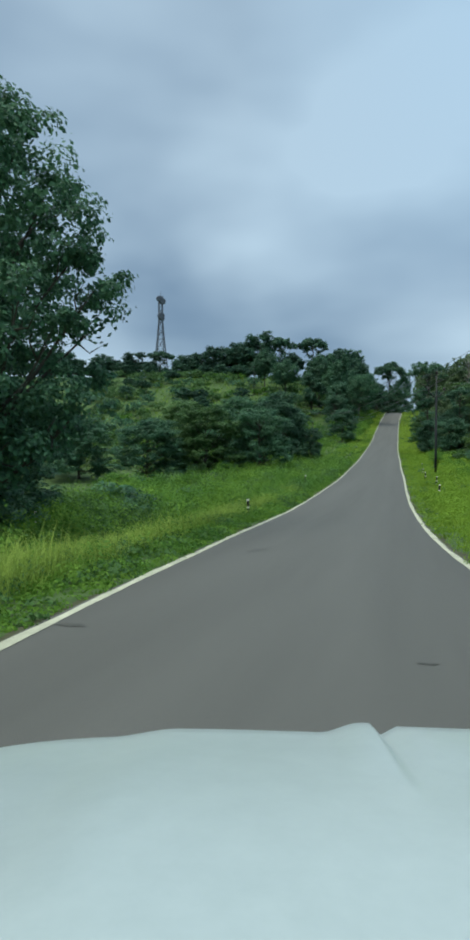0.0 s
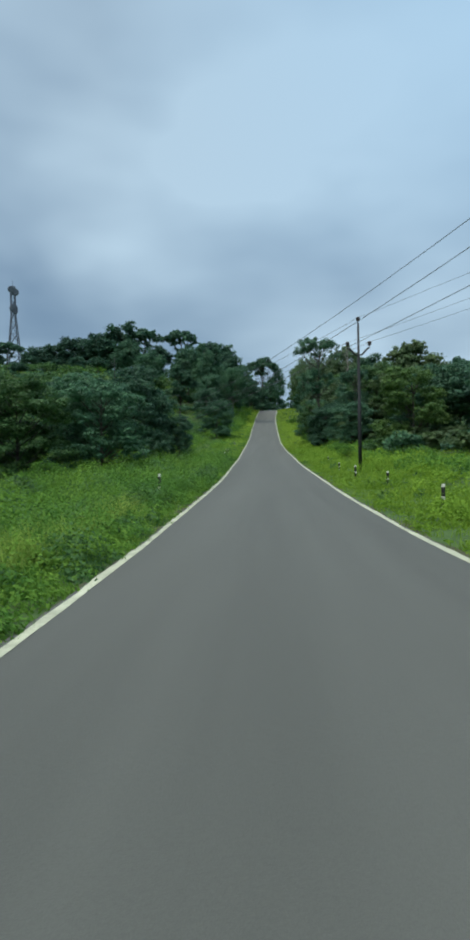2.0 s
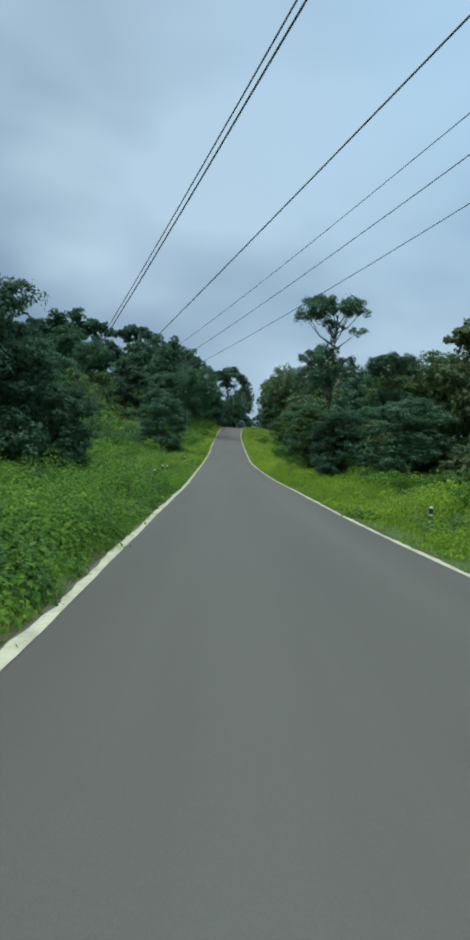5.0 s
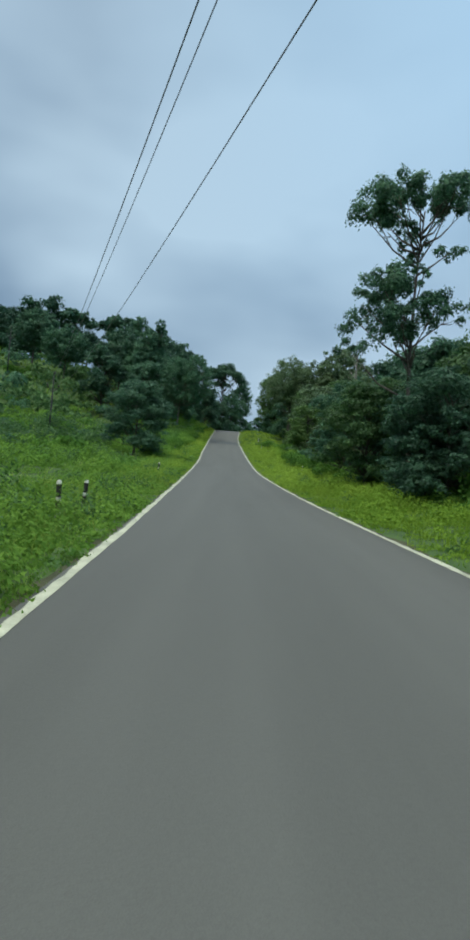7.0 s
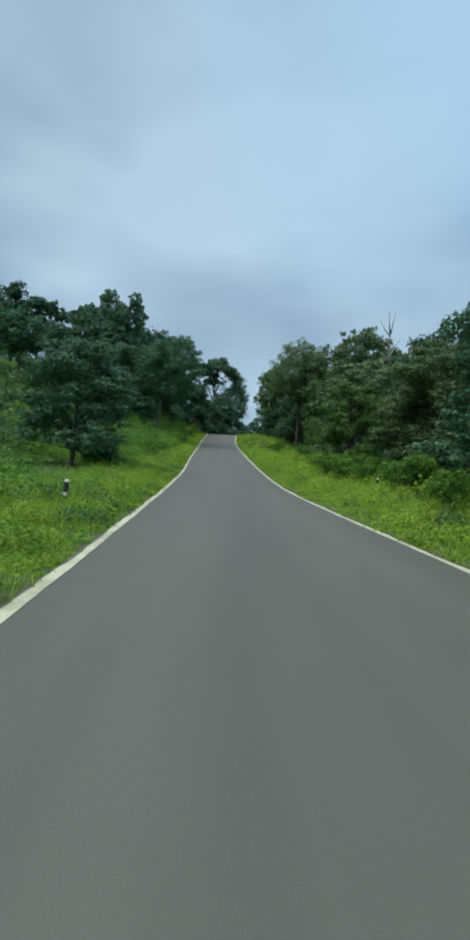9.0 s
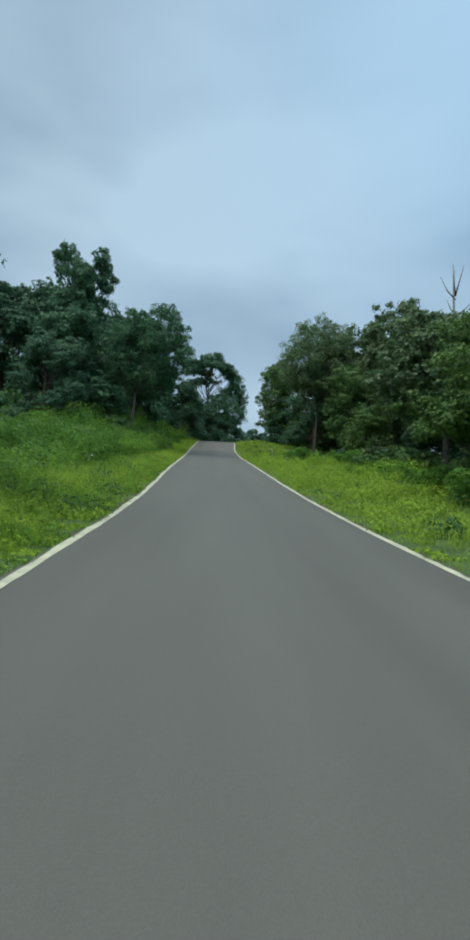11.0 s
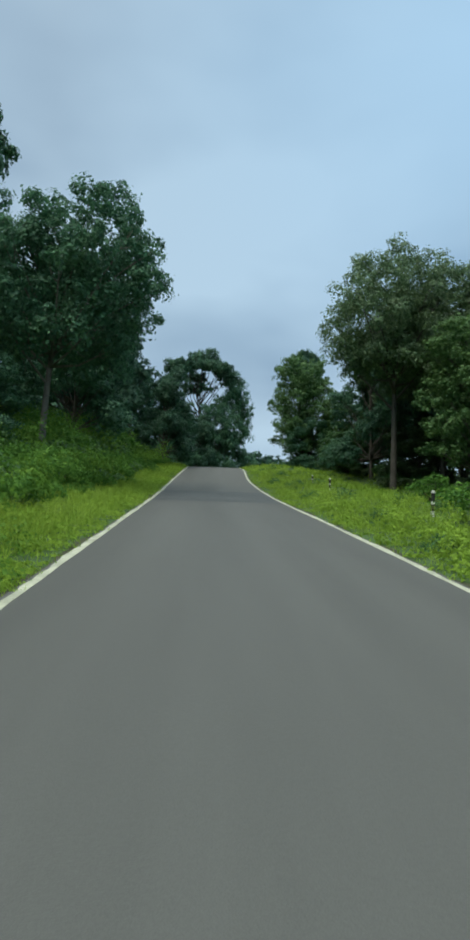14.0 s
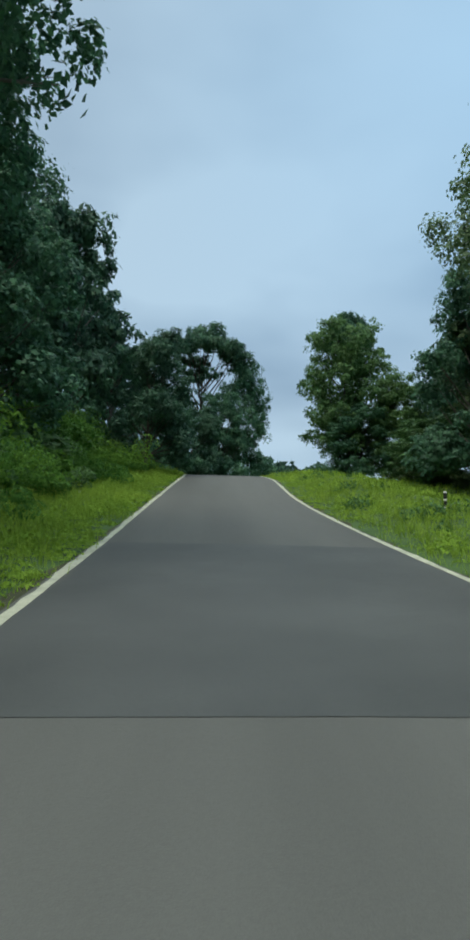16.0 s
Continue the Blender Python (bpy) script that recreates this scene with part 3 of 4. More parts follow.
        d[:, 2] = np.abs(d[:, 2]) * np.where(rng.uniform(size=n) < 0.8, 1, -1)
        p = d * rng.uniform(0.5, 1.05, (n, 1)) * np.array(m[3:6]) + np.array(m[:3])
        p[:, 2] = np.maximum(p[:, 2], 0.02)
        nn = d * 0.7 + rng.normal(scale=0.5, size=(n, 3)) + np.array((0, 0, 0.4))
        at.append(p)
        normal.append(nn / np.linalg.norm(nn, axis=1)[:, None])
    at, normal = np.concatenate(at), np.concatenate(normal)
    lv, lf = blades(rng, at, normal, leaf * rng.uniform(0.6, 1.3, len(at)))
    return mesh_of("stem", tv, tf, BARK, True), mesh_of("foliage", lv, lf, leaf_material)


KINDS = {
    "near_dark": ("full", 11, 72000, 0.096, LEAF_DARK, 0.2),
    "near_round": ("leaning", 25, 62000, 0.1, LEAF_DARK, 0.16),
    "near_mid": ("dome", 14, 54000, 0.092, LEAF_MID_LIT, 0.17),
    "near_open": ("open", 20, 30000, 0.085, LEAF_DARK, 0.13),
    "mid_dark": ("thicket", 28, 28000, 0.145, LEAF_DARK, 0.16),
    "mid_green": ("full", 29, 28000, 0.145, LEAF_MID, 0.16),
    "mid_bright": ("thicket", 30, 26000, 0.15, LEAF_BRIGHT, 0.16),
    "broad_dark": ("broad", 12, 15000, 0.215, LEAF_DARK, 0.22),
    "round_dark": ("dome", 13, 15000, 0.215, LEAF_DARK, 0.2),
    "round_mid": ("dome", 15, 18000, 0.2, LEAF_MID_LIT, 0.2),
    "broad_mid": ("broad", 15, 14000, 0.225, LEAF_MID, 0.2),
    "round_warm": ("round", 16, 14000, 0.225, LEAF_WARM, 0.18),
    "thicket_dark": ("thicket", 26, 25000, 0.155, LEAF_DARK, 0.16),
    "thicket_mid": ("thicket", 27, 25000, 0.155, LEAF_MID, 0.16),
    "thicket_warm": ("thicket", 17, 27000, 0.15, LEAF_WARM, 0.16),
    "umbrella": ("umbrella", 18, 20000, 0.14, LEAF_DARK, 0.15),
    "umbrella_dark": ("umbrella", 24, 10000, 0.19, LEAF_DARK, 0.18),
    "column_dark": ("column", 19, 36000, 0.135, LEAF_DARK, 0.18),
    "far_dark": ("broad", 21, 1800, 0.6, LEAF_FAR_SHADED, 0.2),
    "far_round": ("dome", 22, 1800, 0.6, LEAF_FAR_SHADED, 0.2),
    "far_umbrella": ("umbrella", 23, 1800, 0.46, LEAF_FAR_SHADED, 0.18),
    "ridge_dark": ("broad", 35, 4200, 0.38, LEAF_FAR_SHADED, 0.2),
    "ridge_round": ("dome", 36, 4200, 0.38, LEAF_FAR_SHADED, 0.2),
}
TREE_MESH = {k: tree_meshes(v[0], v[1], v[2], v[3], v[4], PALE_BARK if k == "near_round" else None, v[5], k.startswith("far")) for k, v in KINDS.items()}
TREE_LABEL = {
    "near_dark": "tall dense dark green roadside tree with feathery crown", "near_round": "tall dark roadside tree with pale trunk and broad crown",
    "near_mid": "tall green roadside tree with large leafy crown", "near_open": "tall open tree with thin limbs and sparse leaves",
    "mid_dark": "dense dark tree leafy down to the ground", "mid_green": "green tree with rounded dense crown",
    "mid_bright": "light green bushy tree at the wood's edge",
    "broad_dark": "dense dark green broadleaf tree with low spreading crown",
    "round_dark": "dark green forest tree with rounded leafy crown", "round_mid": "green forest tree with rounded leafy crown",
    "broad_mid": "green broadleaf tree leafy almost to the ground", "round_warm": "olive green tree with rounded open crown",
    "thicket_dark": "dark green bushy tree leafy down to the grass", "thicket_mid": "green bushy tree leafy down to the grass",
    "thicket_warm": "olive brown bushy tree at the wood's edge", "umbrella": "tree with flat umbrella crown above bare trunk",
    "umbrella_dark": "dark tree with flat umbrella crown above bare trunk",
    "column_dark": "tall slender dark tree wrapped in climbing leaves",
    "ridge_dark": "distant dark spreading tree on the hill ridge", "ridge_round": "distant dark round-crowned tree on the hill ridge",
    "far_dark": "distant dark tree on the hill ridge", "far_round": "distant rounded dark tree on the ridge", "far_umbrella": "distant flat-topped tree on the ridge"}
SHRUB_MESH = {
    "dark": shrub_meshes(31, 1300, 0.19, LEAF_DARK), "mid": shrub_meshes(32, 1300, 0.19, LEAF_MID),
    "warm": shrub_meshes(33, 1300, 0.19, LEAF_WARM), "bright": shrub_meshes(34, 1900, 0.11, WEED)}
SHRUB_LABEL = {"dark": "dark green bush at the wood's edge", "mid": "leafy green bush in the meadow",
               "warm": "olive green bush with pale leaves", "bright": "bright green leafy weed clump on the verge"}


def plant_tree(kind, x, y, top=None, height=None, radius=None, turn=0.0, group="roadside trees"):
    """A tree at a world place, up to the height top above datum (or height above its foot)."""
    s, l = locate(x, y)
    z = ground(s, l)[2]
    h = height if height else top - z
    k = (radius / 4.2) if radius else h / 10
    root = thing("tree", Matrix.LocRotScale((x, y, z - 0.05), Euler((0, 0, turn)), (k, k, h / 10)), TREE_LABEL[kind], "tree", group)
    part_of("trunk", TREE_MESH[kind][0], root)
    part_of("crown", TREE_MESH[kind][1], root)
    return root


def plant_shrub(kind, x, y, height, across, turn=0.0):
    s, l = locate(x, y)
    z = ground(s, l)[2]
    root = thing("bush", Matrix.LocRotScale((x, y, z - 0.03), Euler((0, 0, turn)), (across / 3, across / 3, height / 2)), SHRUB_LABEL[kind], "bush", "bushes")
    part_of("stem", SHRUB_MESH[kind][0], root)
    part_of("foliage", SHRUB_MESH[kind][1], root)
    return root


pick = random.Random(5)
# trees that stand out: kind, x, y, top, crown radius
for kind, x, y, top, radius in (
    ("near_dark", -7.4, 15.7, 11.6, 4.9),            # dark tree beside the start
    ("broad_dark", -13.5, 20.0, 9.5, 5.0), ("mid_dark", -9.8, 18.5, 6.2, 3.8), ("thicket_dark", -10.5, 24.0, 5.0, 4.2),
    ("thicket_dark", -8.7, 57.0, 5.2, 4.4), ("thicket_mid", -3.0, 59.5, 7.0, 4.4), ("thicket_dark", 2.6, 60.5, 6.7, 4.0), ("thicket_dark", -15.5, 58.0, 5.6, 4.6), ("thicket_mid", -22.0, 62.0, 6.4, 5.0),
    ("thicket_dark", 5.2, 73.0, 9.6, 3.9), ("thicket_dark", 9.5, 72.4, 5.0, 1.7), ("thicket_dark", 7.6, 75.6, 8.0, 2.9), ("thicket_dark", 0.5, 73.5, 8.9, 4.4), ("thicket_mid", -7.0, 75.0, 8.5, 4.6),
    ("thicket_dark", 20.6, 112.5, 10.4, 3.4),        # round bush-like tree by the left verge
    ("near_round", 32.5, 153.8, 23.2, 4.9), ("thicket_dark", 56.0, 141.0, 13.2, 3.0), ("broad_dark", 26.0, 149.5, 20.0, 4.6), ("mid_dark", 24.8, 145.0, 16.5, 3.6), ("mid_dark", 29.6, 150.5, 14.2, 2.6), ("mid_dark", 28.8, 161.5, 20.5, 4.6), ("mid_dark", 34.6, 168.0, 24.5, 4.6),
    ("broad_dark", 21.0, 160.0, 23.5, 5.0), ("round_dark", 24.5, 172.0, 31.0, 5.2), ("broad_dark", 38.0, 178.5, 30.6, 4.6), ("broad_dark", 34.4, 176.0, 27.0, 5.0), ("round_dark", 28.5, 168.0, 28.0, 4.6),
    ("round_dark", 14.6, 172.7, 29.6, 4.6), ("round_dark", 9.0, 178.0, 33.5, 4.8),
    ("umbrella", 54.1, 204.9, 34.4, 6.2), ("mid_dark", 58.3, 203.4, 29.8, 3.6), ("mid_dark", 55.0, 201.0, 25.5, 3.4), ("mid_dark", 51.6, 199.0, 23.6, 3.2), ("mid_dark", 48.6, 196.5, 23.0, 3.2), ("umbrella_dark", 58.5, 211.0, 24.6, 4.2), ("thicket_dark", 49.0, 203.0, 26.5, 3.6), ("broad_dark", 43.5, 200.0, 28.5, 4.6),
    ("near_mid", 52.8, 157.2, 26.6, 5.3), ("round_mid", 57.5, 158.5, 26.5, 5.2), ("round_mid", 60.3, 152.3, 28.4, 6.0), ("broad_dark", 60.4, 136.5, 22.7, 5.0), ("round_warm", 58.0, 151.0, 23.5, 5.0),
    ("mid_green", 59.3, 183.0, 28.0, 4.4), ("mid_dark", 57.2, 166.5, 24.5, 4.2), ("thicket_dark", 59.6, 181.5, 20.5, 3.0), ("thicket_mid", 62.5, 180.5, 22.5, 3.4), ("mid_green", 54.6, 151.5, 20.0, 4.2), ("umbrella_dark", 60.2, 184.4, 29.4, 2.2), ("far_round", 82.7, 245.3, 27.3, 5.0), ("far_dark", 78.5, 243.0, 26.6, 5.0), ("far_round", 88.0, 243.0, 26.8, 5.5), ("far_dark", 94.0, 240.0, 27.0, 6.0), ("thicket_warm", 57.5, 161.0, 15.5, 3.6), ("thicket_warm", 62.5, 168.0, 17.5, 4.0), ("thicket_mid", 58.0, 171.5, 17.2, 3.2), ("thicket_warm", 57.5, 153.0, 14.6, 3.2), ("thicket_dark", 66.5, 184.0, 21.0, 4.4), ("broad_dark", 66.0, 176.0, 27.0, 5.0), ("round_warm", 60.5, 167.0, 25.0, 4.6),
    ("near_open", 27.3, 82.1, 15.1, 4.4), ("thicket_dark", 26.3, 79.6, 4.9, 1.9), ("near_open", 31.0, 80.6, 11.2, 3.2), ("thicket_dark", 26.6, 78.8, 6.4, 2.4), ("thicket_warm", 28.6, 77.0, 5.6, 2.4), ("thicket_mid", 28.2, 87.0, 7.6, 2.6), ("thicket_dark", 30.2, 93.0, 8.6, 2.8),
    ("thicket_dark", 30.4, 85.0, 7.4, 3.2), ("thicket_warm", 32.2, 91.5, 6.8, 3.2), ("thicket_warm", 33.0, 84.0, 7.6, 3.6),
    ("mid_bright", 37.6, 114.5, 11.0, 2.9), ("round_mid", 43.5, 124.0, 15.0, 4.4), ("mid_bright", 45.3, 134.3, 11.9, 2.2), ("thicket_warm", 36.2, 104.5, 9.8, 3.8),
    ("thicket_warm", 45.2, 115.6, 14.6, 4.8), ("thicket_mid", 36.2, 86.0, 12.6, 4.8), ("mid_bright", 29.2, 65.2, 8.8, 3.8), ("thicket_dark", 33.5, 70.0, 9.6, 4.4),
    ("thicket_warm", 35.0, 99.5, 9.4, 3.4), ("broad_dark", 39.0, 98.0, 13.5, 4.6), ("thicket_dark", 26.5, 72.0, 6.2, 3.0),
):
    turn = pick.uniform(0, 6.28)
    plant_tree(kind, x, y, top=top, radius=radius, turn=-0.34 if kind == "near_round" else turn)

plant_tree("column_dark", 27.4, 155.8, top=29.2, radius=5.2, turn=-0.34)
plant_tree("mid_dark", 43.2, 178.5, top=22.4, radius=3.4, turn=1.0)

# ridge trees on the left-hand hill
for n, (x, y, top, radius) in enumerate((
    (-66, 236, 42, 8), (-54, 240, 43, 7), (-40, 232, 42, 7), (-30, 236, 43.5, 7), (-19, 230, 41, 7), (-8, 220, 42.5, 7), (1, 216, 43.5, 7.5), (9, 214, 46, 7.5), (16, 216, 45, 7.5),
    (20, 208, 38, 6), (-90, 240, 44, 8), (-110, 246, 46, 9), (-78, 250, 45, 8), (-130, 240, 45, 9), (30, 198, 36, 7), (35, 204, 38.5, 7), (41, 212, 40.5, 7), (-13, 226, 41, 6), (28, 212, 44.2, 6.6),
    (5, 222, 42, 6), (-3, 224, 40, 6), (45, 216, 35, 6), (-46, 238, 40, 6))):
    plant_tree(("ridge_dark", "ridge_round", "ridge_dark", "far_umbrella", "ridge_round")[n % 5], x, y, top=top, radius=radius, turn=pick.uniform(0, 6.28), group="ridge trees")

for n in range(22):
    x, y = -150 + 7.2 * n + pick.uniform(-2, 2), 246 + pick.uniform(-6, 14) + 0.06 * (n - 11) ** 2
    plant_tree(pick.choice(("far_dark", "far_round")), x, y, height=pick.uniform(7, 10), radius=pick.uniform(5, 7), turn=pick.uniform(0, 6.28), group="ridge trees")

# a lower row before the ridge
for n in range(10):
    x, y = -92 + 10.5 * n + pick.uniform(-3, 3), 222 + pick.uniform(-5, 5) - 0.15 * max(0, n - 6) ** 2
    plant_tree(("ridge_round", "ridge_dark")[n % 2], x, y, height=pick.uniform(4.5, 7.5), radius=pick.uniform(3.8, 5.2), turn=pick.uniform(0, 6.28), group="ridge trees")

# small trees on the hillside below the ridge
for n in range(26):
    x, y, z = ground(pick.uniform(125, 215), pick.uniform(-95, -24))
    plant_tree(pick.choice(("far_dark", "far_round")), x, y, height=pick.uniform(3.0, 5.5), radius=pick.uniform(2.2, 3.6), turn=pick.uniform(0, 6.28), group="hillside trees")

# wood on the right
for n in range(120):
    s = 20 + 185 * ((n * 0.618) % 1.0)
    l = 16.5 + 46 * pick.random() ** 1.3
    x, y, z = ground(s, l)
    kind = pick.choice(("broad_dark", "round_dark", "broad_mid", "round_warm", "thicket_warm", "round_mid") if l < 18.5 else ("far_dark", "far_round"))
    h = pick.uniform(7.5, 11.0) * (1.0 if s > 80 else 0.85) + 0.05 * l
    plant_tree(kind, x, y, height=h, radius=pick.uniform(3.4, 4.8), turn=pick.uniform(0, 6.28), group="wood on the right")

# low wood past the crest
for n in range(24):
    x, y, z = ground(pick.uniform(232, 330), pick.uniform(-30, 70))
    plant_tree(pick.choice(("far_dark", "far_round")), x, y, height=pick.uniform(7, 10), radius=pick.uniform(4, 6), turn=pick.uniform(0, 6.28), group="far wood")

# bushes: region s0, s1, l0, l1, number, kinds, height
for s0, s1, l0, l1, number, kinds, h0, h1 in (
    (20, 60, 12.5, 20, 24, ("dark", "warm", "mid"), 1.2, 2.6), (60, 110, 9.5, 15, 34, ("dark", "warm", "warm", "mid"), 1.2, 3.0), (110, 152, 9.0, 16, 24, ("dark", "mid", "warm"), 1.0, 2.6), (152, 188, 11.5, 17, 28, ("warm", "mid", "warm"), 0.9, 2.0),
    (60, 150, 6.0, 9.5, 46, ("bright", "bright", "bright", "mid"), 0.6, 1.35), (102, 122, 6.2, 9.0, 12, ("bright",), 1.1, 1.7),
    (18, 75, -20, -10, 34, ("dark", "mid", "bright"), 1.0, 2.2), (20, 70, -11, -7, 22, ("bright", "mid"), 0.7, 1.3),
    (122, 200, -14, -8, 34, ("mid", "bright", "dark"), 1.0, 2.2), (132, 195, -9.5, -6.6, 46, ("bright", "bright", "bright", "mid"), 0.9, 1.7), (146, 188, -9.6, -7.2, 26, ("bright", "mid", "bright"), 1.5, 2.3),):
    for _ in range(number):
        x, y, z = ground(pick.uniform(s0, s1), pick.uniform(l0, l1))
        h = pick.uniform(h0, h1)
        plant_shrub(pick.choice(kinds), x, y, h, h * pick.uniform(1.3, 2.2), pick.uniform(0, 6.28))

# hillside scrub, too many and too far off to count


def hill_scrub(rng, leaf_material, label, areas, name="hillside_scrub", number_of_leaves=130, leaf=1.0):
    parts, total = [], 0
    faces = []
    for s0, s1, l0, l1, number, h0, h1 in areas:
        for _ in range(number):
            x, y, z = ground(rng.uniform(s0, s1), rng.uniform(l0, l1))
            h = rng.uniform(h0, h1)
            wide = h * rng.uniform(0.7, 1.2)
            n = number_of_leaves
            hub = rng.normal(size=(9, 3)) * np.array((wide * 0.55, wide * 0.55, h * 0.16)) + np.array((0, 0, h * 0.5))
            d = rng.normal(size=(n, 3))
            d /= np.linalg.norm(d, axis=1)[:, None]
            d[:, 2] = np.abs(d[:, 2])
            at = hub[rng.integers(0, 9, n)] + d * h * 0.4
            at[:, 2] = np.clip(at[:, 2], 0.05, None)
            nn = d + rng.normal(scale=0.4, size=(n, 3))
            nn /= np.linalg.norm(nn, axis=1)[:, None]
            lv, lf = leaves(rng, at + np.array((x, y, z)), nn, rng.uniform(0.32, 0.6, n) * (0.6 + 0.25 * h) * leaf, 1.3) if leaf == 1.0 else blades(rng, at + np.array((x, y, z)), nn, rng.uniform(0.32, 0.6, n) * leaf)
            parts.append(lv)
            faces.append(lf + total)
            total += len(lv)
    ob = new(name, mesh_of(name, np.concatenate(parts), np.concatenate(faces), leaf_material))
    return tagged(ob, label, "scrub", kind="stuff")


scrub_rng = np.random.default_rng(9)
hill_scrub(scrub_rng, LEAF_MID, "green scrub bushes scattered over the hillside", ((85, 140, -45, -12, 18, 0.8, 1.8), (140, 235, -95, -16, 150, 1.2, 3.2), (62, 140, -90, -22, 130, 1.0, 2.6)))
hill_scrub(scrub_rng, LEAF_DARK, "dark green scrub bushes scattered over the hillside", ((85, 140, -45, -14, 6, 0.8, 1.8), (140, 235, -95, -18, 55, 1.2, 3.4), (70, 140, -90, -30, 20, 1.0, 2.8)))
hill_scrub(scrub_rng, WEED, "bright green scrub clumps scattered over the hillside", ((85, 140, -45, -12, 22, 0.6, 1.3), (140, 235, -95, -16, 50, 0.8, 2.0), (60, 140, -90, -24, 50, 0.8, 1.8)))

hill_scrub(scrub_rng, WEED, "green scrub on the slope above the meadow", ((95, 150, -45, -13, 45, 0.8, 2.0),), "slope_scrub", 320, 0.36)
hill_scrub(scrub_rng, LEAF_MID, "green bushes on the slope above the meadow", ((84, 135, -34, -11, 55, 0.9, 2.2),), "slope_scrub", 420, 0.3)
hill_scrub(scrub_rng, HERB_LEFT, "light green growth on the slope above the meadow", ((85, 150, -45, -12, 90, 0.7, 1.8),), "slope_scrub", 320, 0.36)
hill_scrub(scrub_rng, LEAF_DARK, "dark scrub on the slope above the meadow", ((100, 150, -48, -15, 14, 1.2, 2.8),), "slope_scrub", 480, 0.36)
hill_scrub(scrub_rng, WEED, "high bright green leafy growth on the roadside bank", ((128, 192, -11, -6.0, 75, 0.8, 1.6), (128, 192, -6.4, -4.8, 45, 0.4, 0.9)), "bank_growth", 1100, 0.17)
hill_scrub(scrub_rng, HERB_LEFT, "light green leafy growth on the roadside bank", ((136, 190, -10.5, -5.2, 62, 0.8, 1.7),), "bank_growth", 900, 0.17)
hill_scrub(scrub_rng, LEAF_MID, "darker green leafy growth on the roadside bank", ((130, 192, -13, -7.4, 34, 0.9, 1.9), (128, 192, -7, -5.0, 10, 0.4, 0.8)), "bank_growth", 1000, 0.17)

hill_scrub(scrub_rng, WEED, "tall green shrubs crowning the roadside bank", ((138, 188, -12.5, -8.0, 22, 1.5, 2.5),), "bank_growth", 1300, 0.17)
hill_scrub(scrub_rng, HERB_LEFT, "tall light green shrubs crowning the roadside bank", ((138, 188, -12.0, -7.4, 18, 1.3, 2.3),), "bank_growth", 1300, 0.17)

# ---------------------------------------------------------------- grass and weeds


def grass(name, rng, s0, s1, l0, l1, number, low, high, width, material, label, blades=6):
    s = rng.uniform(s0, s1, number)
    l = rng.uniform(l0, l1, number)
    x, y, z = land(s, l)
    keep = 0.5 + 0.5 * bumps(x * 2.3, y * 2.3)
    h = rng.uniform(low, high, number) * (0.55 + 0.75 * np.clip(keep, 0, 1))
    edge = np.clip((np.abs(l) - WIDTH / 2) / 0.9, 0.4, 1.0)
    h = h * edge
    n = number * blades
    bx, by, bz, bh = (np.repeat(v, blades) for v in (x, y, z, h))
    bx = bx + rng.normal(scale=0.09, size=n)
    by = by + rng.normal(scale=0.09, size=n)
    w = rng.uniform(0, 2 * np.pi, n)
    lean = rng.uniform(0.3, 1.15, n) * bh
    hh = bh * rng.uniform(0.6, 1.15, n)
    wid = width * rng.uniform(0.6, 1.4, n) * 0.5
    cw, sw = np.cos(w), np.sin(w)
    base1 = np.stack((bx - sw * wid, by + cw * wid, bz - 0.03), 1)
    base2 = np.stack((bx + sw * wid, by - cw * wid, bz - 0.03), 1)
    mid1 = np.stack((bx - sw * wid * 0.8 + cw * lean * 0.35, by + cw * wid * 0.8 + sw * lean * 0.35, bz + hh * 0.62), 1)
    mid2 = np.stack((bx + sw * wid * 0.8 + cw * lean * 0.35, by - cw * wid * 0.8 + sw * lean * 0.35, bz + hh * 0.62), 1)
    tip = np.stack((bx + cw * lean, by + sw * lean, bz + hh), 1)
    verts = np.stack((base1, base2, mid2, mid1, tip), 1).reshape(-1, 3)
    k = np.arange(n) * 5
    faces = [(i, i + 1, i + 4) for i in k.tolist()] if width > 0.03 else [f for i in k.tolist() for f in ((i, i + 1, i + 2, i + 3), (i + 3, i + 2, i + 4))]
    ob = new(name, mesh_of(name, verts, faces, material))
    return tagged(ob, label, "grass", kind="stuff")


def weeds(name, rng, s0, s1, l0, l1, number, low, high, leaf, material, label):
    """Scattered upright leafy weeds, growing in patches."""
    s, l = rng.uniform(s0, s1, number), rng.uniform(l0, l1, number)
    x, y, z = land(s, l)
    patch = bumps(x * 1.1 + 4, y * 1.1) > -0.25
    x, y, z = x[patch], y[patch], z[patch]
    n, per = len(x), 11
    h = rng.uniform(low, high, n) * (1.0 + 0.9 * np.clip(bumps(x * 1.7 + 2, y * 1.7), -0.4, 1))
    k = np.repeat(np.arange(n), per)
    u = rng.uniform(0.25, 1.0, n * per)
    w = rng.uniform(0, 2 * np.pi, n * per)
    r = h[k] * 0.45 * rng.uniform(0.1, 1, n * per)
    at = np.stack((x[k] + r * np.cos(w), y[k] + r * np.sin(w), z[k] + h[k] * u), 1)
    normal = np.stack((np.cos(w) * 0.5, np.sin(w) * 0.5, np.full(n * per, 0.8)), 1) + rng.normal(scale=0.25, size=(n * per, 3))
    normal /= np.linalg.norm(normal, axis=1)[:, None]
    lv, lf = leaves(rng, at, normal, leaf * rng.uniform(0.6, 1.4, n * per), 1.3, 0.25)
    ob = new(name, mesh_of(name, lv, lf, material))
    return tagged(ob, label, "weeds", kind="stuff")


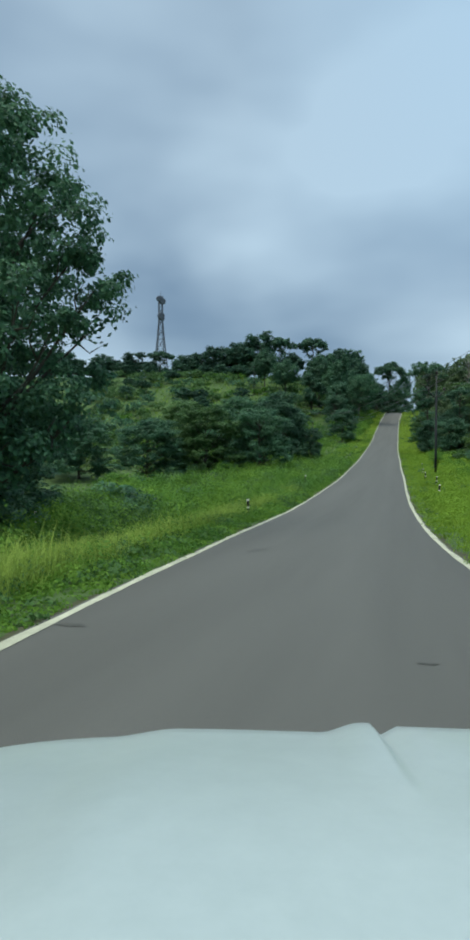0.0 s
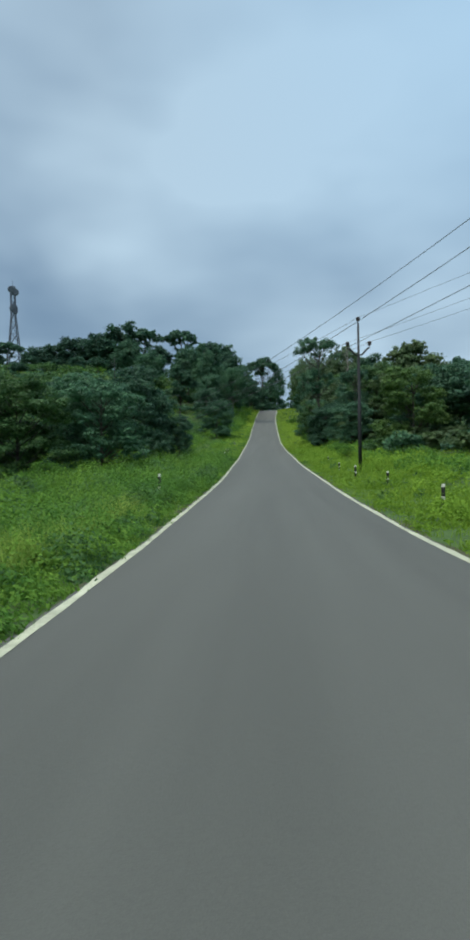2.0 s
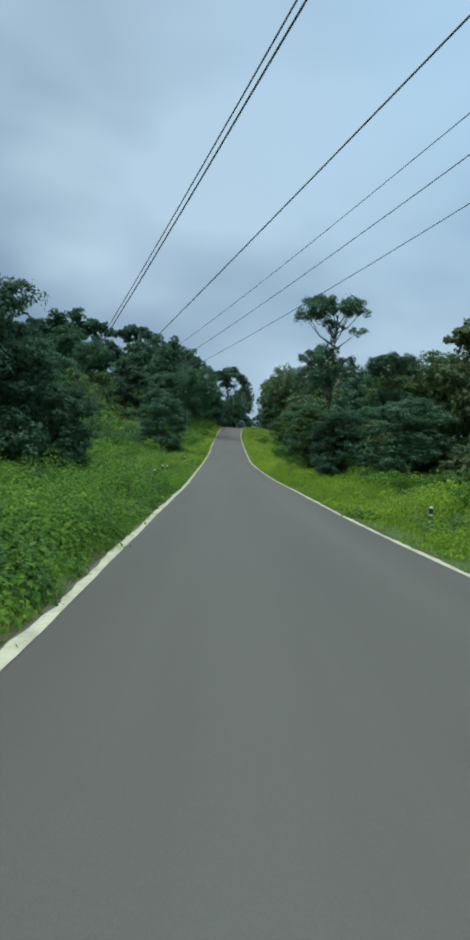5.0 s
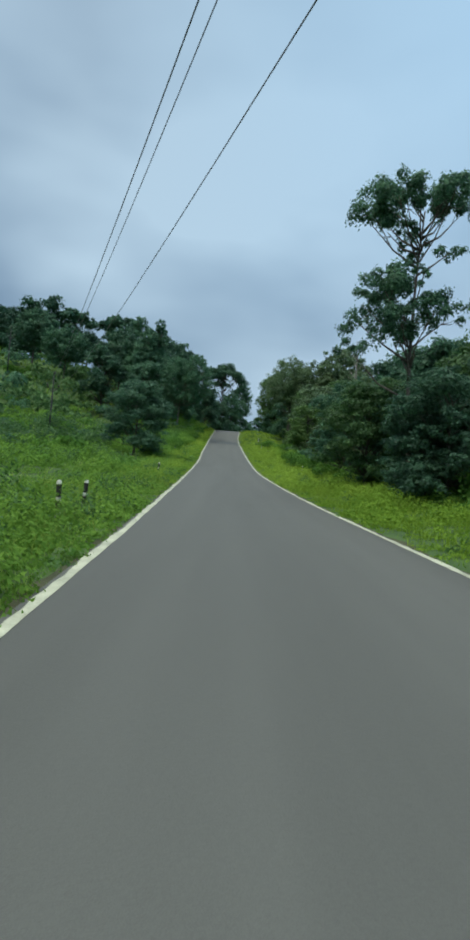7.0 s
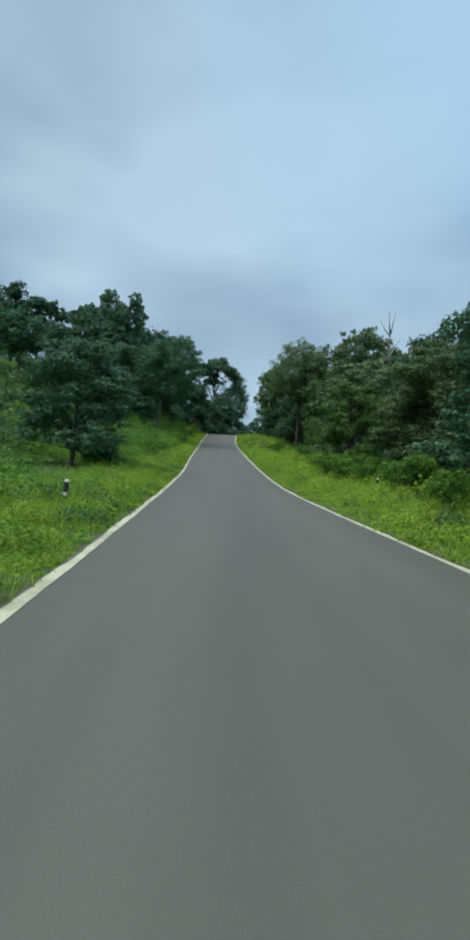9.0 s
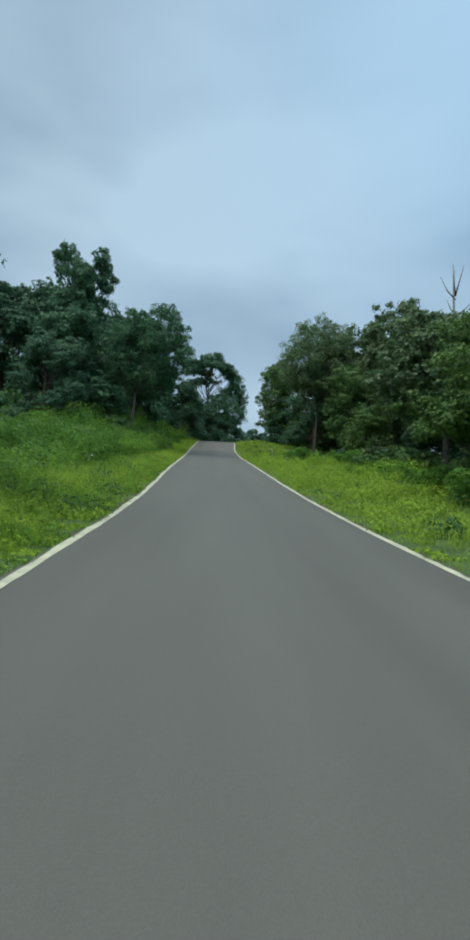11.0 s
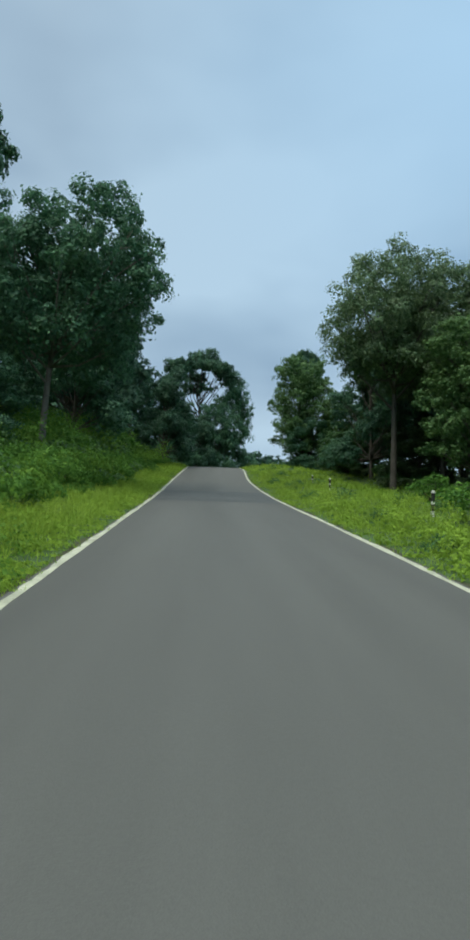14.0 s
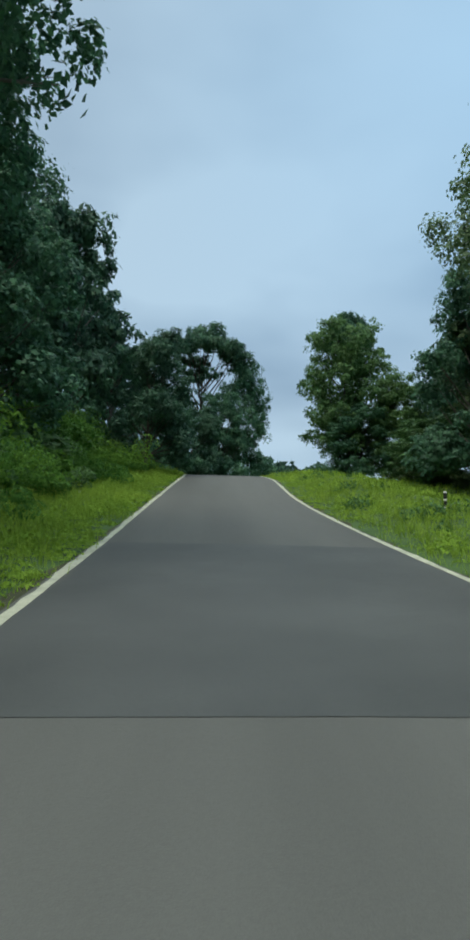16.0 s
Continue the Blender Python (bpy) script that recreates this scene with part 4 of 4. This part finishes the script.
def mounds(name, rng, s0, s1, l0, l1, number, r0, r1, h0, h1, leaf, spacing, material, label, patch=0.0, long=1.5):
    """Low leafy plants growing in domed clumps of uneven size, with hollows between them. patch: 0 all over, more in patches."""
    s, l = rng.uniform(s0, s1, number), rng.uniform(l0, l1, number)
    x, y, z = land(s, l)
    keep = bumps(x * 0.7 + 9 * patch, y * 0.7 - 4 * patch) > -0.5 + patch if patch else np.ones(number, bool)
    clear = np.abs(l) - WIDTH / 2 - 0.06
    keep &= clear > 0.05
    x, y, z, clear = x[keep], y[keep], z[keep], clear[keep]
    n = len(x)
    u = rng.uniform(0, 1, n)
    r = np.minimum(r0 + (r1 - r0) * u * u, 0.12 + 0.85 * clear)
    h = (h0 + (h1 - h0) * u * rng.uniform(0.5, 1, n)) * np.clip(0.35 + clear / 1.8, 0.35, 1.0)
    k = np.repeat(np.arange(n), np.maximum(6, (2.2 * r * (r + 1.6 * h) / spacing ** 2).astype(int)))
    m = len(k)
    w, c = rng.uniform(0, 2 * np.pi, m), rng.uniform(-0.12, 1, m)
    ring = np.sqrt(np.maximum(0, 1 - c * c))
    lump = 1 + 0.2 * np.sin(3 * w + 5 * c + 1.7 * k) + 0.14 * np.sin(7 * w - 4 * c + 0.9 * k)
    deep = rng.uniform(0.72, 1.06, m) * lump
    at = np.stack((x[k] + r[k] * ring * deep * np.cos(w), y[k] + r[k] * ring * deep * np.sin(w), z[k] + np.maximum(0.02, h[k] * c * deep)), 1)
    normal = np.stack((ring * np.cos(w), ring * np.sin(w), 0.8 * c + 0.3), 1) + rng.normal(scale=0.36, size=(m, 3))
    normal /= np.linalg.norm(normal, axis=1)[:, None]
    lv, lf = blades(rng, at, normal, leaf * rng.uniform(0.6, 1.35, m), long)
    ob = new(name, mesh_of(name, lv, lf, material))
    return tagged(ob, label, "weeds", kind="stuff")


rng = np.random.default_rng(77)
E0 = WIDTH / 2 + 0.12
grass("verge_grass", rng, -2, 92, E0 - 0.04, E0 + 3.2, 4200, 0.16, 0.42, 0.014, GRASS, "bright yellow-green verge grass beside the road")
grass("verge_grass", rng, 88, 195, E0 - 0.04, E0 + 3.2, 4600, 0.16, 0.46, 0.014, GRASS_UP_LIT, "pale yellow-green verge grass near the hilltop")
grass("meadow_grass", rng, 0, 195, E0 + 3.0, 15, 5000, 0.2, 0.5, 0.05, GRASS, "bright yellow-green meadow grass", 5)
grass("verge_grass", rng, 4, 36, -E0 - 4.4, -E0 - 0.9, 2900, 0.32, 0.74, 0.012, GRASS_LEFT, "tall pale feathery verge grass beside the road", 10)
grass("verge_grass", rng, 28, 92, -E0 - 3.6, -E0 + 0.04, 2000, 0.2, 0.5, 0.01, GRASS_LEFT, "green verge grass between roadside weeds")
grass("verge_grass", rng, 88, 195, -E0 - 3.6, -E0 + 0.04, 6500, 0.25, 0.65, 0.011, GRASS_UP_LIT, "tall pale yellow-green verge grass near the hilltop")
grass("meadow_grass", rng, 0, 200, -18, -E0 - 3.0, 1900, 0.25, 0.6, 0.05, GRASS_LEFT, "tall green meadow grass", 5)
grass("hill_grass", rng, 60, 230, -80, -18, 5500, 0.4, 0.9, 0.14, HILL_GRASS, "green hillside grass", 5)
# leafy growth on the verges: near strips fine, further strips coarser
LEFT, RIGHT = -WIDTH / 2, WIDTH / 2
mounds("verge_plants", rng, 2, 30, LEFT - 2.2, LEFT - 0.1, 90, 0.16, 0.55, 0.15, 0.55, 0.045, 0.05, HERB_LEFT, "low leafy green plants beside the road edge")
mounds("verge_plants", rng, 2, 30, LEFT - 1.8, LEFT - 0.1, 110, 0.16, 0.5, 0.15, 0.55, 0.045, 0.05, WEED, "leafy green weeds beside the road edge")
mounds("verge_plants", rng, 2, 30, LEFT - 2.0, LEFT - 0.1, 80, 0.2, 0.55, 0.15, 0.5, 0.05, 0.05, WEED_DARK, "dark green leafy weeds beside the road edge")
mounds("verge_plants", rng, 26, 72, LEFT - 3.6, LEFT - 0.1, 230, 0.25, 0.85, 0.3, 1.1, 0.05, 0.052, WEED, "leafy green weeds crowding the road edge")
mounds("verge_plants", rng, 26, 72, LEFT - 4.0, LEFT - 0.2, 210, 0.25, 0.8, 0.25, 1.0, 0.048, 0.052, HERB_LEFT, "pale green leafy weeds crowding the road edge")
mounds("verge_plants", rng, 24, 72, LEFT - 4.0, LEFT - 0.2, 150, 0.25, 0.8, 0.3, 1.0, 0.055, 0.055, WEED_DARK, "dark green leafy weeds crowding the road edge")
mounds("verge_plants", rng, 70, 140, LEFT - 4.0, LEFT - 0.2, 150, 0.2, 0.6, 0.2, 0.75, 0.058, 0.058, WEED_DARK, "dark green leafy weeds beside the road", 0.3)
mounds("verge_plants", rng, 70, 140, LEFT - 4.0, LEFT - 0.1, 520, 0.18, 0.65, 0.15, 0.7, 0.05, 0.055, HERB_LEFT, "bright green leafy plants beside the road")
mounds("verge_plants", rng, 92, 192, LEFT - 3.2, LEFT - 0.1, 480, 0.15, 0.5, 0.15, 0.5, 0.05, 0.055, HERB_UP_LIT, "pale yellow-green leafy plants beside the road")
for leaves_of, number, r1, words in ((WEED, 62, 2.1, "high leafy green weeds in the meadow"), (HERB_LEFT, 74, 2.2, "high light green weeds in the meadow"), (WEED_DARK, 34, 1.8, "high dark green weeds in the meadow")):
    mounds("meadow_plants", rng, 4, 66, LEFT - 13, LEFT - 3.4, number, 0.7, r1, 0.9, 1.9, 0.085, 0.085, leaves_of, words)
for low, high, leaves_of, words in ((0, 95, HERB_LEFT, "low green herbs covering the verge"), (90, 192, HERB_UP_LIT, "low pale yellow-green herbs covering the verge")):
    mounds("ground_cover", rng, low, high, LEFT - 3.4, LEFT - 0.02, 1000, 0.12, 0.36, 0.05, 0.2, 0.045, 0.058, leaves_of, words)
mounds("ground_cover", rng, 4, 66, LEFT - 12, LEFT - 2.6, 420, 0.35, 0.9, 0.1, 0.3, 0.09, 0.1, WEED_DARK, "low dark undergrowth between the meadow weeds")
for low, high, leaves_of in ((0, 95, HERB_LEFT), (90, 192, HERB_UP_LIT)):
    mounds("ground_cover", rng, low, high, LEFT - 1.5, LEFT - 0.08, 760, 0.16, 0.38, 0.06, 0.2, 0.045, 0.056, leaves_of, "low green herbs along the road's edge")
for low, high, leaves_of, words in ((0, 95, HERB, "low yellow-green herbs covering the verge"), (90, 192, HERB_UP_LIT, "low pale yellow-green herbs covering the verge")):
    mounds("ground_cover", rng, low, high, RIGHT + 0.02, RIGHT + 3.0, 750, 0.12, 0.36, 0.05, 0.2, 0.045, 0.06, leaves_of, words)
mounds("meadow_plants", rng, 4, 130, LEFT - 12, LEFT - 2.8, 260, 0.4, 1.5, 0.4, 1.3, 0.085, 0.09, WEED, "tall leafy green weeds filling the meadow", 0.42)
mounds("meadow_plants", rng, 4, 130, LEFT - 12, LEFT - 2.8, 300, 0.4, 1.5, 0.4, 1.3, 0.085, 0.09, HERB_LEFT, "light green leafy weeds filling the meadow", 0.3)
mounds("meadow_plants", rng, 4, 130, LEFT - 13, LEFT - 3.2, 170, 0.4, 1.3, 0.4, 1.2, 0.09, 0.092, WEED_DARK, "dark green leafy weeds in the meadow", 0.35)
mounds("verge_plants", rng, 0, 95, RIGHT + 0.1, RIGHT + 4.2, 420, 0.18, 0.8, 0.15, 0.7, 0.055, 0.062, HERB, "yellow-green leafy plants beside the road")
mounds("verge_plants", rng, 85, 150, RIGHT + 0.1, RIGHT + 4.2, 300, 0.18, 0.8, 0.15, 0.75, 0.055, 0.064, HERB_UP_LIT, "pale yellow-green leafy plants beside the road")
mounds("verge_plants", rng, 150, 192, RIGHT + 0.1, RIGHT + 8.5, 330, 0.18, 0.6, 0.1, 0.35, 0.055, 0.066, HERB_UP_LIT, "low pale yellow-green growth on the hilltop verge")
mounds("verge_plants", rng, 10, 190, RIGHT + 0.4, RIGHT + 4.5, 200, 0.15, 0.5, 0.15, 0.5, 0.07, 0.062, WEED_DARK, "dark green leafy weeds on the verge", 0.4)
mounds("meadow_plants", rng, 5, 148, RIGHT + 3.6, RIGHT + 9, 400, 0.3, 0.95, 0.25, 0.8, 0.095, 0.095, HERB, "yellow-green leafy growth before the wood")
mounds("meadow_plants", rng, 40, 148, RIGHT + 3.8, RIGHT + 9, 300, 0.3, 1.0, 0.3, 0.95, 0.1, 0.098, WEED, "leafy green growth before the wood")
weeds("meadow_weeds", rng, 60, 200, -30, -E0 - 9, 1500, 0.4, 1.1, 0.15, WEED, "tall leafy weeds in the meadow")

# ---------------------------------------------------------------- poles and wires


def utility_pole(x, y, height, yaw, label):
    s, l = locate(x, y)
    z = ground(s, l)[2]
    root = thing("utility_pole", pose(x, y, z - 0.1, 0, 0, yaw), label, "utility pole", "utility poles")
    v, f = tubes([[((0, 0, 0), 0.105), ((0, 0, height * 0.45), 0.1), ((0, 0, height * 0.455), 0.085), ((0, 0, height * 0.78), 0.08), ((0, 0, height * 0.785), 0.062), ((0, 0, height), 0.055)]], 12)
    part_of("shaft", mesh_of("shaft", v, f, POLE_STEEL, True), root)
    tips = []
    for sign in (-1, 1):
        base = height - 1.75
        v, f = tubes([[((0, 0, base), 0.05), ((sign * 0.18, 0, base + 0.02), 0.05), ((sign * 0.5, 0, base + 0.36), 0.045), ((sign * 0.62, 0, base + 0.4), 0.045)]], 8)
        part_of("cross_arm", mesh_of("cross_arm", v, f, POLE_STEEL, True), root)
        tips.append((sign * 0.6, 0, base + 0.4))
    tips.append((0, 0, height))
    for tx, ty, tz in tips:
        v, f = tubes([[((tx, ty, tz), 0.02), ((tx, ty, tz + 0.12), 0.02), ((tx, ty, tz + 0.121), 0.075), ((tx, ty, tz + 0.19), 0.12), ((tx, ty, tz + 0.2), 0.07), ((tx, ty, tz + 0.25), 0.115),
                       ((tx, ty, tz + 0.3), 0.1), ((tx, ty, tz + 0.35), 0.05)]], 10)
        part_of("insulator", mesh_of("insulator", v, f, PORCELAIN, True), root, "dark porcelain insulator")
    m = root.matrix_world
    return [m @ Vector((tx, ty, tz + 0.3)) for tx, ty, tz in tips]


def wire(a, b, sag, radius=0.01):
    a, b = Vector(a), Vector(b)
    pts = [(a.lerp(b, u) - Vector((0, 0, 4 * sag * u * (1 - u))), radius) for u in np.linspace(0, 1, 25)]
    v, f = tubes([pts], 5)
    ob = new("power_wire", mesh_of("power_wire", v, f, WIRE, True))
    return tagged(ob, "thin dark overhead power wire between poles", "wire", "overhead wires")


near_tips = utility_pole(16.48, 48.0, 8.2, -14, "dark steel power pole with forked arm, standing in grass")
far_tips = utility_pole(13.5, 129.6, 6.6, 8, "slim dark power pole on the green slope")
low_tips = utility_pole(9.9, 74.5, 4.7, -6, "low dark power pole half hidden in the thicket")
utility_pole(5.5, 170.0, 8.2, 8, "slim dark power pole below the ridge trees")
# the low line comes from behind on the other side of the road
for tip, back, sag in zip(low_tips, ((15.0, -15.0, 13.0), (17.0, -15.0, 9.5), (15.0, -15.0, 13.5)), (2.5, 1.0, 2.5)):
    wire(back, tip, sag, 0.011)
# the line along the poles
for tip, far_end, back in zip(near_tips, far_tips, ((26.0, -12.0, 9.6), (27.5, -12.0, 9.4), (26.8, -12.0, 10.4))):
    wire(tip, back, 0.6, 0.008)
    wire(tip, far_end, 1.6, 0.01)

# ---------------------------------------------------------------- delineator posts


def marker_post(x, y, height, label):
    height += 0.1
    s, l = locate(x, y)
    z = ground(s, l)[2]
    root = thing("marker_post", pose(x, y, z - 0.05, pick.uniform(-4, 4), pick.uniform(-4, 4), pick.uniform(0, 90)), label, "marker post", "roadside marker posts")
    cuts = [(0, 0.25, POST_WHITE), (0.25, 0.5, POST_BLACK), (0.5, 0.6, POST_WHITE), (0.6, 0.9, POST_BLACK), (0.9, 1.0, POST_WHITE)]
    for lo, hi, mat in cuts:
        r = 0.048
        path = [((0, 0, lo * height), r), ((0, 0, hi * height), r)]
        if hi == 1.0:
            path = [((0, 0, lo * height), r), ((0, 0, hi * height - 0.05), r), ((0, 0, hi * height - 0.012), r * 0.75), ((0, 0, hi * height), r * 0.4)]
        v, f = tubes([path], 10)
        part_of("band", mesh_of("band", v, f, mat), root, "black painted band" if mat is POST_BLACK else "white painted band")
    return root


for x, y, h in ((0.49, 21.96, 0.6), (-7.47, 21.86, 0.9), (4.39, 36.65, 0.94), (13.21, 69.32, 0.62), (14.23, 73.55, 0.68), (14.77, 75.57, 0.6), (19.71, 94.82, 0.62), (26.8, 125.6, 0.6), (33.4, 151.2, 0.55), (35.5, 157.5, 0.5), (38.6, 166.1, 0.45),
                (10.77, 30.81, 0.66), (13.36, 38.77, 0.56), (14.21, 43.56, 0.63), (16.18, 50.26, 0.45), (18.64, 58.24, 0.4), (31.2, 101.1, 0.5), (41.9, 139.7, 0.62), (45.9, 152.4, 0.55), (47.9, 158.2, 0.45)):
    marker_post(x, y, h, "short black and white painted concrete marker post in grass")

# ---------------------------------------------------------------- lattice tower on the hill


def lattice_tower(x, y, z, height, half):
    root = thing("lattice_tower", pose(x, y, z, 0, 0, 20), "tall steel lattice communication mast with round dish antennas", "tower")

    def corner(k, u):
        w = half * (1 - 0.72 * min(u / 0.7, 1.0))
        return Vector(((w, w, -w, -w)[k], (w, -w, -w, w)[k], u * height))

    for k in range(4):
        v, f = tubes([[(corner(k, 0), 0.34), (corner(k, 0.7), 0.28), (corner(k, 1), 0.24)]], 6)
        part_of("leg", mesh_of("leg", v, f, TOWER_STEEL), root)
    levels = np.linspace(0, 1, 9)
    for i in range(8):
        for k in range(4):
            k2 = (k + 1) % 4
            v, f = tubes([[(corner(k, levels[i]), 0.14), (corner(k2, levels[i + 1]), 0.14)], [(corner(k2, levels[i]), 0.14), (corner(k, levels[i + 1]), 0.14)],
                          [(corner(k, levels[i + 1]), 0.14), (corner(k2, levels[i + 1]), 0.14)]], 4)
            part_of("brace", mesh_of("brace", v, f, TOWER_STEEL), root)
    for u, side, r in ((0.965, -0.8, 2.0), (0.94, 0.7, 2.2), (0.765, 0, 2.5), (0.735, 0.4, 1.8)):
        bm = bmesh.new()
        bmesh.ops.create_cone(bm, cap_ends=True, segments=18, radius1=r, radius2=r * 0.85, depth=1.4)
        part("dish_antenna", bm, TOWER_STEEL, root, "round grey dish antenna", pose(side * 1.6, -1.8, u * height, 90, 0, 0))
    v, f = tubes([[((0, 0, height), 0.12), ((0, 0, height + 4), 0.05)]], 6)
    part_of("lightning_rod", mesh_of("lightning_rod", v, f, TOWER_STEEL), root)
    return root


ts, tl = locate(-50.2, 397.5)
lattice_tower(-50.2, 397.5, ground(ts, tl)[2] - 0.5, 108.8 - ground(ts, tl)[2], 4.4)


# ---------------------------------------------------------------- the white car's front end, where the drive begins


def car_front(m):
    root = thing("car", m, "front end of a white car with creased bonnet", "car")

    def top(u, v):
        """Height of the bonnet at u across (0 is the car's middle) and v ahead of the windscreen's foot."""
        a = abs(u)
        crown = 0.016 * (1 - smooth(0.52, 0.66, a))
        crease = 0.022 * float(smooth(0.5, 0.85, v)) * float(smooth(-0.235, -0.15, u)) * (1 - float(smooth(-0.135, -0.115, u)))
        ledge = 0.017 * float(smooth(0.5, 0.85, v)) * float(smooth(-0.1, -0.088, u))
        fall = 0.17 * (v / 0.95) ** 1.5
        return 0.95 - fall - 0.02 * (a / 0.9) ** 6 + float(crown) + crease + ledge

    us = np.concatenate((np.linspace(-0.9, -0.7, 5), np.linspace(-0.67, -0.5, 9), np.linspace(-0.45, -0.27, 6), np.linspace(-0.245, -0.145, 11), np.linspace(-0.138, -0.11, 9), np.linspace(-0.08, 0.9, 20)))
    vs = np.concatenate((np.linspace(0, 0.9, 19), (0.93, 0.955, 0.97, 0.975)))
    verts, faces = [], []
    for v in vs:
        for u in us:
            lip = 0.0 if v < 0.9 else -0.16 * ((v - 0.9) / 0.075) ** 2.2
            verts.append((u, v - 0.06 * (abs(u) / 0.9) ** 4 * (v / 0.975), top(u, min(v, 0.93)) + lip))
    n = len(us)
    for i in range(len(vs) - 1):
        for k in range(n - 1):
            a = i * n + k
            faces.append((a, a + 1, a + n + 1, a + n))
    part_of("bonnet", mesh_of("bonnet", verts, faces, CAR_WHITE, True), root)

    def block(name, lo, hi, mat, bevel, label=""):
        bm = bmesh.new()
        bmesh.ops.create_cube(bm, size=1.0)
        size = [h - l for l, h in zip(lo, hi)]
        for vert in bm.verts:
            vert.co = Vector([(l + h) / 2 + c * s for l, h, c, s in zip(lo, hi, vert.co, size)])
        bmesh.ops.bevel(bm, geom=bm.edges[:], offset=bevel, segments=3, affect="EDGES")
        return part(name, bm, mat, root, label, None, True)

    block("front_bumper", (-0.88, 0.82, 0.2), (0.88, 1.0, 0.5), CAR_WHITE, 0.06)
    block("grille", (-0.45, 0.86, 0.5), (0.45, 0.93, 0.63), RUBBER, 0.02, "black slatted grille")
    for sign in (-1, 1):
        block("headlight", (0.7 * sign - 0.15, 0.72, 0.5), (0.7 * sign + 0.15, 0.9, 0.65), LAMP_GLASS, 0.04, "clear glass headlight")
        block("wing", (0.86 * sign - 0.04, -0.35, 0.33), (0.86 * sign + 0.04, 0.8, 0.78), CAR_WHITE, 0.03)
        wheel = thing("wheel", Matrix.Identity(4), "", "")
        wheel.parent = root
        wheel.matrix_local = pose(0.78 * sign, 0.32, 0.29, 0, 90, 0)
        for name, r, d, mat in (("tyre", 0.29, 0.17, RUBBER), ("rim", 0.19, 0.19, TOWER_STEEL)):
            bm = bmesh.new()
            bmesh.ops.create_cone(bm, cap_ends=True, segments=28, radius1=r, radius2=r, depth=d)
            bmesh.ops.bevel(bm, geom=[e for e in bm.edges if len(e.link_faces) == 2 and e.calc_face_angle() > 1], offset=0.02, segments=2, affect="EDGES")
            part(name, bm, mat, wheel)
    block("underbody", (-0.7, -0.35, 0.24), (0.7, 0.84, 0.5), RUBBER, 0.03)
    block("cowl", (-0.88, -0.12, 0.78), (0.88, 0.01, 0.945), RUBBER, 0.03, "black plastic cowl below the windscreen")
    return root


car_front(pose(0.33, 0.22, 0.17, -2.6, 0, -4.5))


# ---------------------------------------------------------------- tar marks on the road, a bare tree


def tar_mark(x, y, long, wide):
    s, l = locate(x, y)
    cx, cy, cz, dx, dy = (float(v) for v in centre(s))
    shape = random.Random(int(1000 * x))
    verts = [(x, y, cz + 0.0395 - 0.006 * abs(l))]
    for k in range(40):
        w = 2 * math.pi * k / 40
        u, v = 0.5 * long * math.cos(w) * shape.uniform(0.55, 1.1), 0.5 * wide * math.sin(w) * shape.uniform(0.5, 1.15)
        px, py = x + dy * u + dx * v, y - dx * u + dy * v
        pz = float(centre(s + v)[2])
        verts.append((px, py, pz + 0.0395 - 0.006 * abs(l + u)))
    faces = [(0, 1 + k, 1 + (k + 1) % 40) for k in range(40)]
    ob = new("tar_mark", mesh_of("tar_mark", verts, faces, TAR))
    return tagged(ob, "dark tar stain on the grey asphalt", "road stain", "tar marks")


for x, y, long, wide in ((0.5, 11.87, 0.36, 0.4), (0.34, 11.6, 0.14, 0.2), (0.66, 12.2, 0.2, 0.14), (-1.54, 5.5, 0.35, 0.16), (1.45, 4.34, 0.2, 0.07), (22.77, 98.08, 0.2, 0.3)):
    tar_mark(x, y, long, wide)


def bare_tree(x, y, top):
    s, l = locate(x, y)
    z = ground(s, l)[2]
    root = thing("tree", pose(x, y, z - 0.1), "leafless dead tree with pale bare branches", "tree", "roadside trees")
    h = top - z
    tw = random.Random(3)
    paths = [[((0, 0, 0), 0.22), ((0.2, 0, h * 0.5), 0.16), ((0.1, 0.1, h * 0.75), 0.1), ((-0.2, 0, h), 0.03)]]
    for _ in range(9):
        w, z0 = tw.uniform(0, 6.28), h * tw.uniform(0.6, 0.88)
        r, rise = tw.uniform(0.6, 1.7), tw.uniform(0.8, 2.0)
        paths.append([((0.1, 0, z0), 0.07), ((r * 0.5 * math.cos(w), r * 0.5 * math.sin(w), z0 + rise * 0.4), 0.05), ((r * math.cos(w), r * math.sin(w), z0 + rise), 0.015)])
    v, f = tubes(paths, 5)
    part_of("trunk", mesh_of("trunk", v, f, DEADWOOD, True), root)


bare_tree(55.0, 138.0, 24.9)
